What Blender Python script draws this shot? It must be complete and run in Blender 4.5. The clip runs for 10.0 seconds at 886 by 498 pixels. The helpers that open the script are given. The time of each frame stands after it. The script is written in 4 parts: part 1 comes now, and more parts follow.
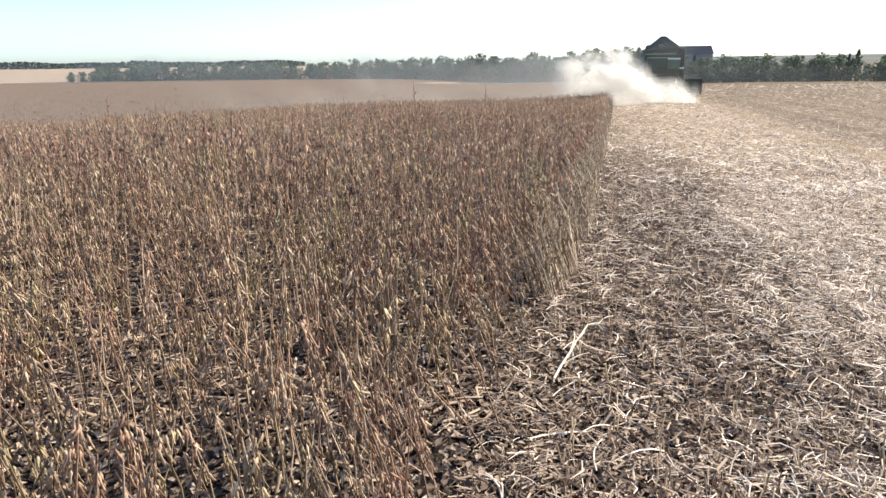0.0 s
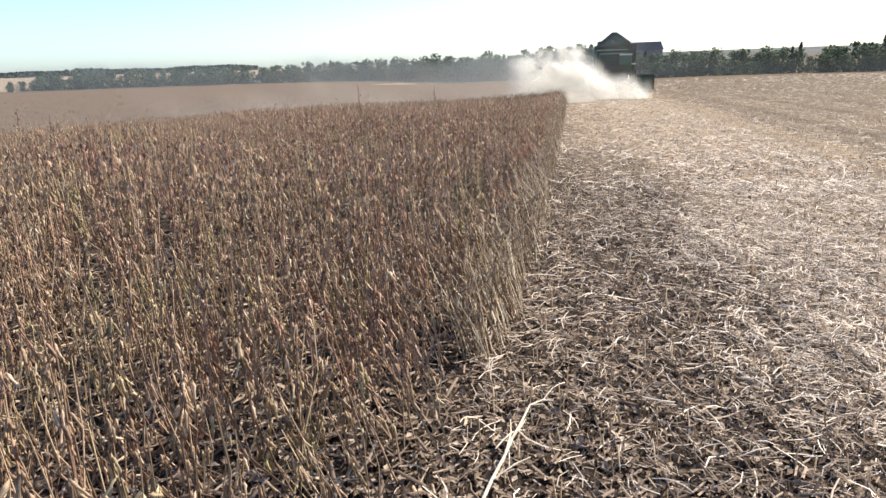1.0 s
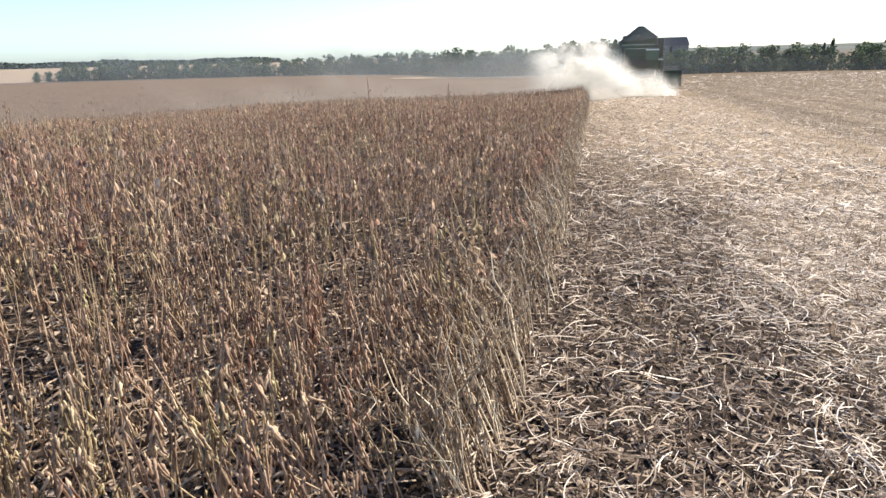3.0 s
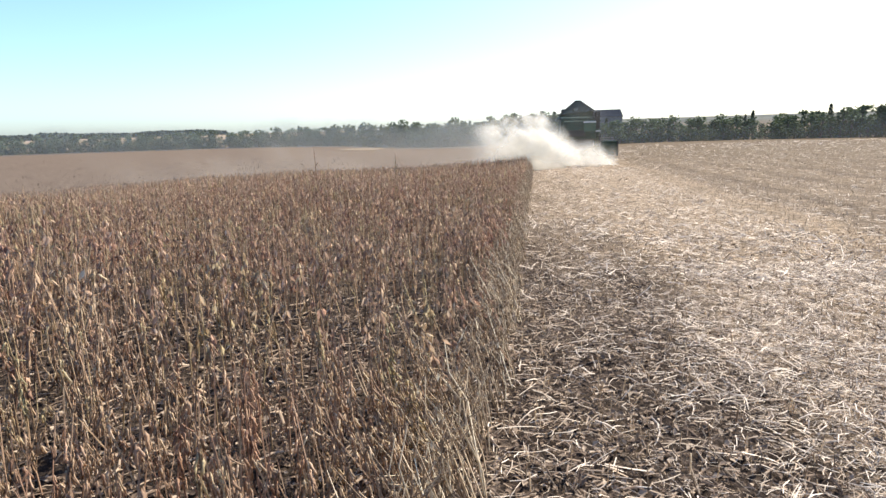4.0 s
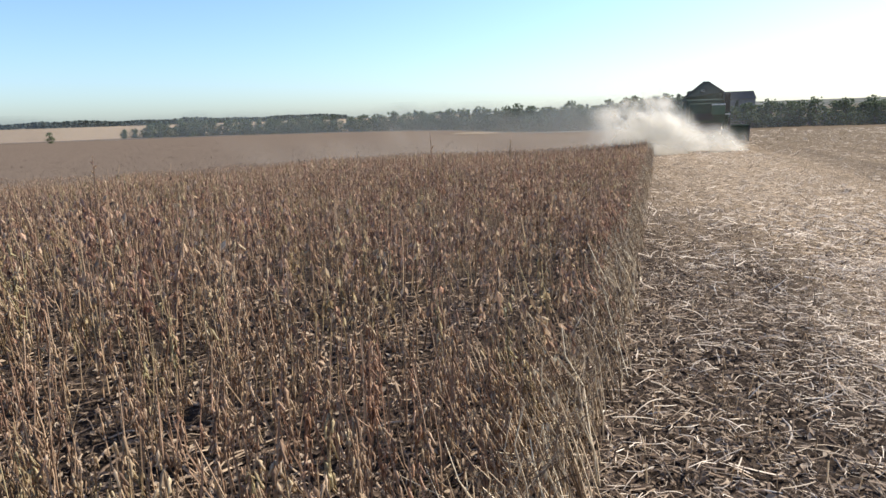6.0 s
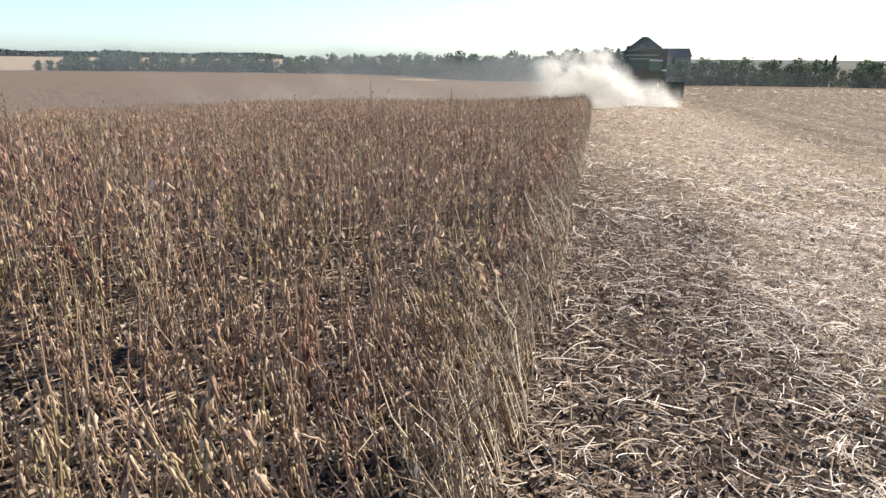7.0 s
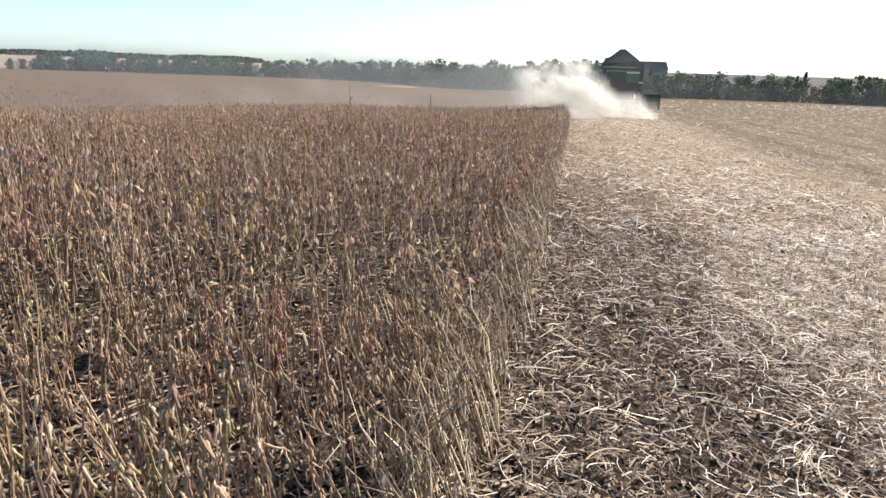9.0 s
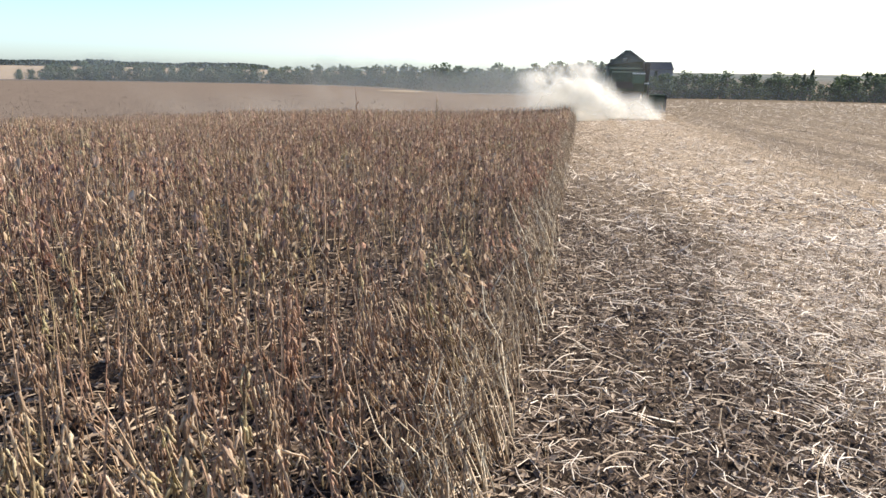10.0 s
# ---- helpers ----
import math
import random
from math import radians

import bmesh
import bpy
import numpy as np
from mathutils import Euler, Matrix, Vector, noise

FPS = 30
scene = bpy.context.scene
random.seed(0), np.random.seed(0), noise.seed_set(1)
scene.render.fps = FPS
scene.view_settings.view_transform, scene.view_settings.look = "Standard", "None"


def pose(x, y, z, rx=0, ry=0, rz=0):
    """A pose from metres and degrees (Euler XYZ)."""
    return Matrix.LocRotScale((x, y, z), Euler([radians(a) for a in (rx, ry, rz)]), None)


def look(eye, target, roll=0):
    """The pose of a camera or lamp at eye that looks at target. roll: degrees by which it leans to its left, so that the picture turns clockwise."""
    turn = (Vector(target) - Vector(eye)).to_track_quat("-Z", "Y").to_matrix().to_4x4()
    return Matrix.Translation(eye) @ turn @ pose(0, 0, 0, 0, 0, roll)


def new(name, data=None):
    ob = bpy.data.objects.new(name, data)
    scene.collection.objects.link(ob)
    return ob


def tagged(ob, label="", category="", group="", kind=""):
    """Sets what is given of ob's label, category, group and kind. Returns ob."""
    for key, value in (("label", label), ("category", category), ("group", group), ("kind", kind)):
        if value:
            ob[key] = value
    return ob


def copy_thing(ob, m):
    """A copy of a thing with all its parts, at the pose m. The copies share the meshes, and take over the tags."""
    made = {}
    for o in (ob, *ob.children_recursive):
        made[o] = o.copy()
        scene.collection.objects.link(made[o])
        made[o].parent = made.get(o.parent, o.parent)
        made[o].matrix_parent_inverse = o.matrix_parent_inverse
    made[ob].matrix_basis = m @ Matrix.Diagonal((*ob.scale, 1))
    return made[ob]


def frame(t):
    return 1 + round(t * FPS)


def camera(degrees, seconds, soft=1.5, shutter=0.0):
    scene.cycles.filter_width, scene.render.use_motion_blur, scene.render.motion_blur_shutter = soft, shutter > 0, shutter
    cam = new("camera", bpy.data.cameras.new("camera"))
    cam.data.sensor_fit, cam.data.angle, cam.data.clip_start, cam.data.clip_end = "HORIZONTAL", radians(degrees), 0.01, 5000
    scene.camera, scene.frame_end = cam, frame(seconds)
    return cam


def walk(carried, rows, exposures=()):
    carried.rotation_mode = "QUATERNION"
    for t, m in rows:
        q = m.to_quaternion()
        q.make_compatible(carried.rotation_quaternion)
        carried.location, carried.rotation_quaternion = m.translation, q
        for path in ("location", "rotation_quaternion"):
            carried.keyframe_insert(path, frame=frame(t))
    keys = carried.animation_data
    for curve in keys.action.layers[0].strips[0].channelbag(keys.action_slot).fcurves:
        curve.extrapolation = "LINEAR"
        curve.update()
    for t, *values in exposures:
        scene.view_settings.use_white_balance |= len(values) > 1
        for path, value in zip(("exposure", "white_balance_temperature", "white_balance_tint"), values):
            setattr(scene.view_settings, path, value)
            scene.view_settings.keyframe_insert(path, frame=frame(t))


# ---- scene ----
cam = camera(70.8, 10.0)
METRES, EYE, TILT, LEAN, TURN = 2.8, 1.6, -16.5, 0.7, 0.0
ROWS = [
    (0.0, 0.0, 0.0, 0.0, 0.0, 0.0, -0.0),
    (0.5, 0.064, 0.1618, 0.0319, 1.02, 0.18, 1.62),
    (1.0, 0.1241, 0.3537, 0.0959, -3.39, -0.02, 2.22),
    (1.5, 0.1956, 0.5273, 0.1337, -0.75, 0.1, 0.27),
    (2.0, 0.211, 0.637, 0.1701, 2.27, -1.12, -0.47),
    (3.5, 0.2329, 0.7926, 0.2307, -4.66, 0.97, 2.31),
    (4.0, 0.2296, 0.8089, 0.2525, -6.21, 5.55, 2.87),
    (4.5, 0.2105, 0.804, 0.2625, 1.94, 10.84, 1.1),
    (5.0, 0.2126, 0.8015, 0.2549, 3.95, 8.36, 0.51),
    (6.5, 0.2146, 0.8125, 0.2418, 2.71, 2.43, -0.66),
    (7.0, 0.2167, 0.8069, 0.2366, -1.99, -0.25, -0.74),
    (7.5, 0.217, 0.8059, 0.2361, -3.77, -1.52, -0.7),
    (8.0, 0.2198, 0.8096, 0.2373, -4.11, -1.29, -0.8),
    (8.5, 0.2212, 0.8118, 0.2386, -3.82, -0.3, -1.14),
    (9.0, 0.2246, 0.812, 0.2373, -4.0, 0.45, -1.46),
    (9.5, 0.2244, 0.8139, 0.2365, -4.1, 0.68, -1.41),
    (10.0, 0.2158, 0.814, 0.2382, -3.34, 0.76, -0.74),
]
EXPOSURES = [(0.0, 0.85), (0.5, 0.70), (1.0, 0.70), (2.0, 0.65), (3.5, 0.82), (4.0, 0.7), (4.5, 0.25), (5.0, 0.1), (6.5, 0.5), (7.5, 0.7), (10.0, 0.65)]
walk(cam, [(t, pose(0, 0, EYE, TILT, LEAN, TURN) @ pose(METRES * x, METRES * y, METRES * z, 90 + pitch, roll, yaw)) for t, x, y, z, yaw, pitch, roll in ROWS], EXPOSURES)

# ---- light ----
SUN_AZ, SUN_EL = 58.0, 42.0     # degrees to the right of +y, above the horizon
world = bpy.data.worlds.new("sky")
scene.world = world
world.use_nodes = True
wn = world.node_tree.nodes
sky = wn.new("ShaderNodeTexSky")
sky.sky_type, sky.sun_disc = "NISHITA", False
sky.sun_elevation, sky.sun_rotation = radians(SUN_EL), radians(SUN_AZ)
sky.air_density, sky.dust_density, sky.ozone_density = 1.0, 0.9, 2.0
wn["Background"].inputs["Strength"].default_value = 0.16
cool = wn.new("ShaderNodeMix")
cool.data_type, cool.blend_type = "RGBA", "MULTIPLY"
cool.inputs["Factor"].default_value = 1.0
cool.inputs[7].default_value = (0.755, 0.892, 1.085, 1)
world.node_tree.links.new(sky.outputs["Color"], cool.inputs[6])
world.node_tree.links.new(cool.outputs[2], wn["Background"].inputs["Color"])
sun = new("sun", bpy.data.lights.new("sun", "SUN"))
sun.data.energy, sun.data.angle, sun.data.color = 6.0, radians(0.6), (1.0, 0.93, 0.81)
az, el = radians(SUN_AZ), radians(SUN_EL)
sun.matrix_world = look((math.sin(az) * 50, math.cos(az) * 50, math.tan(el) * 50), (0, 0, 0))


# ---- materials ----
def mat(name, ramp, rough=0.8, scale=6.0, island=False, obj=False, bump=0.0, detail=4.0, metal=0.0, trans=0.0, spec=0.3, stretch=(1, 1, 1), vary=0.6, patches=None):
    """Colours of the ramp run over by noise and, where asked, by each piece's own chance."""
    m = bpy.data.materials.new(name)
    m.use_nodes = True
    nt = m.node_tree
    n, l = nt.nodes, nt.links
    b = n["Principled BSDF"]
    b.inputs["Roughness"].default_value, b.inputs["Metallic"].default_value = rough, metal
    b.inputs["Specular IOR Level"].default_value = spec
    g = n.new("ShaderNodeNewGeometry")
    mp = n.new("ShaderNodeMapping")
    mp.inputs["Scale"].default_value = stretch
    if obj:
        tc = n.new("ShaderNodeTexCoord")
        l.new(tc.outputs["Object"], mp.inputs["Vector"])
    else:
        l.new(g.outputs["Position"], mp.inputs["Vector"])
    nz = n.new("ShaderNodeTexNoise")
    nz.inputs["Scale"].default_value, nz.inputs["Detail"].default_value, nz.inputs["Roughness"].default_value = scale, detail, 0.65
    l.new(mp.outputs["Vector"], nz.inputs["Vector"])
    fac = nz.outputs["Fac"]
    if island or obj:
        mx = n.new("ShaderNodeMix")
        mx.inputs["Factor"].default_value = vary
        l.new(fac, mx.inputs[2])
        if island:
            l.new(g.outputs["Random Per Island"], mx.inputs[3])
        else:
            oi = n.new("ShaderNodeObjectInfo")
            l.new(oi.outputs["Random"], mx.inputs[3])
        fac = mx.outputs[0]
    cr = n.new("ShaderNodeValToRGB")
    els = cr.color_ramp.elements
    while len(els) < len(ramp):
        els.new(0.5)
    for e, (p, c) in zip(els, ramp):
        e.position, e.color = p, (*c, 1)
    l.new(fac, cr.inputs["Fac"])
    colour = cr.outputs["Color"]
    if patches:
        # drier, redder and greener plants stand together in patches
        pz, pr, pm = n.new("ShaderNodeTexNoise"), n.new("ShaderNodeValToRGB"), n.new("ShaderNodeMix")
        pz.inputs["Scale"].default_value, pz.inputs["Detail"].default_value = 1.7, 3
        l.new(g.outputs["Position"], pz.inputs["Vector"])
        while len(pr.color_ramp.elements) < len(patches):
            pr.color_ramp.elements.new(0.5)
        for i, (e, c) in enumerate(zip(pr.color_ramp.elements, patches)):
            e.position, e.color = 0.34 + 0.32 * i / (len(patches) - 1), (*c, 1)
        l.new(pz.outputs["Fac"], pr.inputs["Fac"])
        pm.data_type, pm.blend_type = "RGBA", "MULTIPLY"
        pm.inputs["Factor"].default_value = 1.0
        l.new(colour, pm.inputs[6])
        l.new(pr.outputs["Color"], pm.inputs[7])
        colour = pm.outputs[2]
    l.new(colour, b.inputs["Base Color"])
    if bump:
        bp = n.new("ShaderNodeBump")
        bp.inputs["Strength"].default_value, bp.inputs["Distance"].default_value = bump, 0.02
        l.new(nz.outputs["Fac"], bp.inputs["Height"])
        l.new(bp.outputs["Normal"], b.inputs["Normal"])
    if trans:
        tr = n.new("ShaderNodeBsdfTranslucent")
        l.new(colour, tr.inputs["Color"])
        ms = n.new("ShaderNodeMixShader")
        ms.inputs["Fac"].default_value = trans
        l.new(b.outputs["BSDF"], ms.inputs[1])
        l.new(tr.outputs["BSDF"], ms.inputs[2])
        l.new(ms.outputs["Shader"], n["Material Output"].inputs["Surface"])
    return m


HUES = [(1.0, 0.81, 0.76), (1.0, 0.91, 0.87), (1.0, 0.95, 0.87), (0.95, 0.98, 0.78)]
M_STEM = mat("dry_stem", [(0.15, (0.13, 0.083, 0.058)), (0.5, (0.33, 0.232, 0.157)), (0.85, (0.58, 0.45, 0.31))], island=True, scale=14, trans=0.15, spec=0.15, patches=HUES)
M_POD = mat("dry_pod", [(0.1, (0.145, 0.090, 0.065)), (0.36, (0.34, 0.244, 0.167)), (0.66, (0.53, 0.412, 0.286)), (0.92, (0.74, 0.625, 0.46))], island=True, scale=5, trans=0.38, rough=0.65, spec=0.18, vary=0.75, patches=HUES)
M_STEM_NEAR = mat("dry_stem_near", [(0.15, (0.13, 0.083, 0.058)), (0.5, (0.33, 0.232, 0.157)), (0.85, (0.58, 0.45, 0.31))], scale=25, trans=0.15, bump=0.3, spec=0.15, patches=HUES)
M_EDGE = mat("bleached_stem", [(0.15, (0.18, 0.122, 0.078)), (0.45, (0.36, 0.262, 0.17)), (0.75, (0.57, 0.445, 0.30)), (0.95, (0.82, 0.71, 0.52))], island=True, scale=12, trans=0.15, vary=0.85, spec=0.15)
M_STRAW = mat("straw", [(0.12, (0.10, 0.070, 0.049)), (0.42, (0.385, 0.285, 0.19)), (0.74, (0.93, 0.77, 0.59))], island=True, scale=9, trans=0.12, rough=0.6, spec=0.25, vary=0.8)
M_CHAFF = mat("chaff", [(0.1, (0.055, 0.038, 0.029)), (0.5, (0.215, 0.152, 0.108)), (0.9, (0.50, 0.375, 0.26))], island=True, scale=9, trans=0.1, vary=0.8, spec=0.05)
M_STUBBLE = mat("stubble_stalk", [(0.2, (0.28, 0.205, 0.14)), (0.55, (0.52, 0.395, 0.265)), (0.85, (0.80, 0.65, 0.46))], island=True, scale=9, vary=0.8, trans=0.35, spec=0.1)
M_LITTER = mat("dead_leaf", [(0.1, (0.08, 0.055, 0.040)), (0.5, (0.225, 0.160, 0.112)), (0.9, (0.48, 0.375, 0.272))], island=True, scale=9, trans=0.15, vary=0.8, spec=0.1)
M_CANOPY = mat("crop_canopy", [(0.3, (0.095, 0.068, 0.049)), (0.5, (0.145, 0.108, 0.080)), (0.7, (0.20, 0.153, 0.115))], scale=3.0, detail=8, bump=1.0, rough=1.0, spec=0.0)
M_STREAK = mat("bleached_canopy", [(0.3, (0.20, 0.155, 0.105)), (0.7, (0.33, 0.265, 0.185))], scale=2.0, detail=8, bump=0.6, rough=1.0, spec=0.0)
M_LEAF = mat("tree_leaf", [(0.2, (0.045, 0.062, 0.030)), (0.5, (0.080, 0.110, 0.048)), (0.85, (0.13, 0.155, 0.065))], island=True, scale=0.35, trans=0.25, vary=0.5)
M_NEEDLE = mat("needles", [(0.2, (0.030, 0.050, 0.028)), (0.8, (0.065, 0.09, 0.045))], island=True, scale=0.4, trans=0.1, vary=0.5)
M_BARK = mat("bark", [(0.3, (0.06, 0.045, 0.035)), (0.7, (0.16, 0.13, 0.10))], scale=5, bump=0.5, stretch=(1, 1, 0.2))
M_GREEN = mat("green_paint", [(0.3, (0.020, 0.036, 0.022)), (0.6, (0.034, 0.066, 0.038)), (0.8, (0.085, 0.09, 0.065))], rough=0.7, scale=2.5, obj=True, vary=0.1, spec=0.25)
M_PANEL = mat("clean_green_paint", [(0.3, (0.026, 0.072, 0.036)), (0.8, (0.042, 0.10, 0.052))], rough=0.45, scale=2.5, obj=True, vary=0.1, spec=0.4)
M_DARK = mat("dark_metal", [(0.3, (0.012, 0.013, 0.014)), (0.8, (0.05, 0.047, 0.042))], rough=0.55, scale=4, obj=True, vary=0.1)
M_TANK = mat("tank_cover", [(0.3, (0.030, 0.042, 0.032)), (0.8, (0.062, 0.078, 0.060))], rough=0.8, scale=3, obj=True, vary=0.1, spec=0.15)
M_PALE = mat("pale_trim", [(0.3, (0.55, 0.55, 0.50)), (0.8, (0.75, 0.74, 0.68))], rough=0.4, scale=6, obj=True, vary=0.1)
M_STEEL = mat("worn_steel", [(0.3, (0.16, 0.13, 0.11)), (0.8, (0.34, 0.31, 0.28))], rough=0.45, scale=6, metal=0.7, obj=True, vary=0.1)
M_RUBBER = mat("rubber", [(0.3, (0.012, 0.012, 0.012)), (0.8, (0.05, 0.042, 0.034))], rough=0.85, scale=5, obj=True, vary=0.1, bump=0.3)
M_YELLOW = mat("yellow_rim", [(0.3, (0.45, 0.32, 0.03)), (0.8, (0.60, 0.46, 0.08))], rough=0.5, scale=6, obj=True, vary=0.1)
M_ROOF = mat("barn_roof", [(0.3, (0.022, 0.027, 0.036)), (0.7, (0.040, 0.046, 0.058))], rough=0.9, scale=0.8, bump=0.2, spec=0.05)
M_WALL = mat("barn_wall", [(0.3, (0.15, 0.145, 0.135)), (0.7, (0.24, 0.23, 0.215))], rough=0.9, scale=0.8, bump=0.2, spec=0.1)
M_FAR_LEAF = mat("far_leaf", [(0.2, (0.030, 0.042, 0.034)), (0.8, (0.060, 0.075, 0.060))], island=True, scale=0.05, trans=0.1)
M_POD_FAR = mat("dry_pod_far", [(0.1, (0.195, 0.130, 0.100)), (0.38, (0.365, 0.262, 0.196)), (0.68, (0.54, 0.412, 0.306)), (0.93, (0.75, 0.62, 0.475))], island=True, scale=3, trans=0.4, rough=0.85, vary=0.7, spec=0.06, patches=HUES)
M_GLASS = mat("cab_glass", [(0.3, (0.02, 0.025, 0.03)), (0.8, (0.03, 0.035, 0.04))], rough=0.08, scale=2, spec=0.8)

def drift_material(name, colour, cover, top, rise, right, left, soft, scale, lit=0.75, low=0.0):
    """Thin dust and painted air haze, seen through: thickest low down, ragged at its top and its ends (along u, up h).
    """
    m = bpy.data.materials.new(name)
    m.use_nodes = True
    n, l = m.node_tree.nodes, m.node_tree.links
    n.remove(n["Principled BSDF"])

    def calc(op, a, b=0.0, clamp=False):
        x = n.new("ShaderNodeMath")
        x.operation, x.use_clamp = op, clamp
        for i, v in enumerate((a, b)):
            if isinstance(v, (int, float)):
                x.inputs[i].default_value = v
            else:
                l.new(v, x.inputs[i])
        return x.outputs[0]

    def ease(v, lo, hi):
        x = n.new("ShaderNodeMapRange")
        x.interpolation_type = "SMOOTHSTEP"
        x.inputs["From Min"].default_value, x.inputs["From Max"].default_value = lo, hi
        l.new(v, x.inputs["Value"])
        return x.outputs["Result"]

    uv = n.new("ShaderNodeUVMap")
    uv.uv_map = "drift"
    sp = n.new("ShaderNodeSeparateXYZ")
    l.new(uv.outputs["UV"], sp.inputs[0])
    u, h = sp.outputs["X"], sp.outputs["Y"]
    g = n.new("ShaderNodeNewGeometry")
    nz = n.new("ShaderNodeTexNoise")
    nz.inputs["Scale"].default_value, nz.inputs["Detail"].default_value = scale, 6
    l.new(g.outputs["Position"], nz.inputs["Vector"])
    crest = calc("ADD", calc("MULTIPLY", ease(calc("SUBTRACT", right, u), 2.0, 5.0), rise), top)
    crest = calc("MULTIPLY", crest, calc("ADD", calc("MULTIPLY", nz.outputs["Fac"], 1.1), 0.45))
    up = ease(calc("SUBTRACT", crest, h), 0.0, soft)
    ends = calc("MULTIPLY", ease(calc("SUBTRACT", right, u), 0.0, 0.11 * (right - left)), ease(calc("SUBTRACT", u, left), 0.0, 0.38 * (right - left)))
    fac = calc("MULTIPLY", calc("MULTIPLY", up, ends), calc("MULTIPLY", calc("ADD", calc("MULTIPLY", nz.outputs["Fac"], 1.2), 0.4), cover), True)
    if low:
        fac = calc("MULTIPLY", fac, calc("ADD", calc("MULTIPLY", ease(h, 0.0, low), 0.75), 0.25))
    di, tr, cl = n.new("ShaderNodeBsdfDiffuse"), n.new("ShaderNodeBsdfTranslucent"), n.new("ShaderNodeBsdfTransparent")
    di.inputs["Color"].default_value = tr.inputs["Color"].default_value = (*colour, 1)
    body, mix = n.new("ShaderNodeMixShader"), n.new("ShaderNodeMixShader")
    body.inputs["Fac"].default_value = lit
    l.new(di.outputs[0], body.inputs[1])
    l.new(tr.outputs[0], body.inputs[2])
    l.new(fac, mix.inputs["Fac"])
    l.new(cl.outputs[0], mix.inputs[1])
    l.new(body.outputs[0], mix.inputs[2])
    l.new(mix.outputs[0], n["Material Output"].inputs["Surface"])
    return m


M_BILLOW = drift_material("dust_billow", (0.60, 0.57, 0.51), 0.60, 1.6, 1.9, 2.05, -7.5, 1.8, 0.8, 0.75)
M_VEIL = drift_material("dust_veil", (0.58, 0.55, 0.49), 0.05, 4.4, 0.6, 1.7, -12.0, 2.0, 0.5, 0.75)
M_SKIRT = drift_material("dust_skirt", (0.57, 0.53, 0.46), 0.45, 0.8, 0.5, 1.3, -6.5, 0.9, 0.9, 0.75)
M_TRAIL = drift_material("dust_trail", (0.42, 0.39, 0.345), 0.13, 3.2, 0.8, -1.0, -46.0, 2.6, 0.3)
# haze as sheet colour: old dust over the crop, then plain distant air
M_HAZE = drift_material("old_dust_haze", (0.34, 0.30, 0.25), 0.09, 0.95, 0.0, 17.0, -140.0, 0.8, 0.06, 0.6)
M_DISTANCE = drift_material("distant_air_haze", (0.30, 0.325, 0.33), 0.28, 0.95, 0.0, 80.0, -400.0, 0.5, 0.03, 0.6)
M_AIR = drift_material("painted_air_haze", (0.36, 0.38, 0.40), 0.10, 0.95, 0.0, 140.0, -400.0, 0.8, 0.03, 0.6)

EDGE = 0.27           # the standing crop ends on the line x = EDGE * y - 0.2
CORN = math.cos(math.atan(EDGE))
INWARD = math.pi - math.atan(EDGE)      # from the cut edge into the standing crop


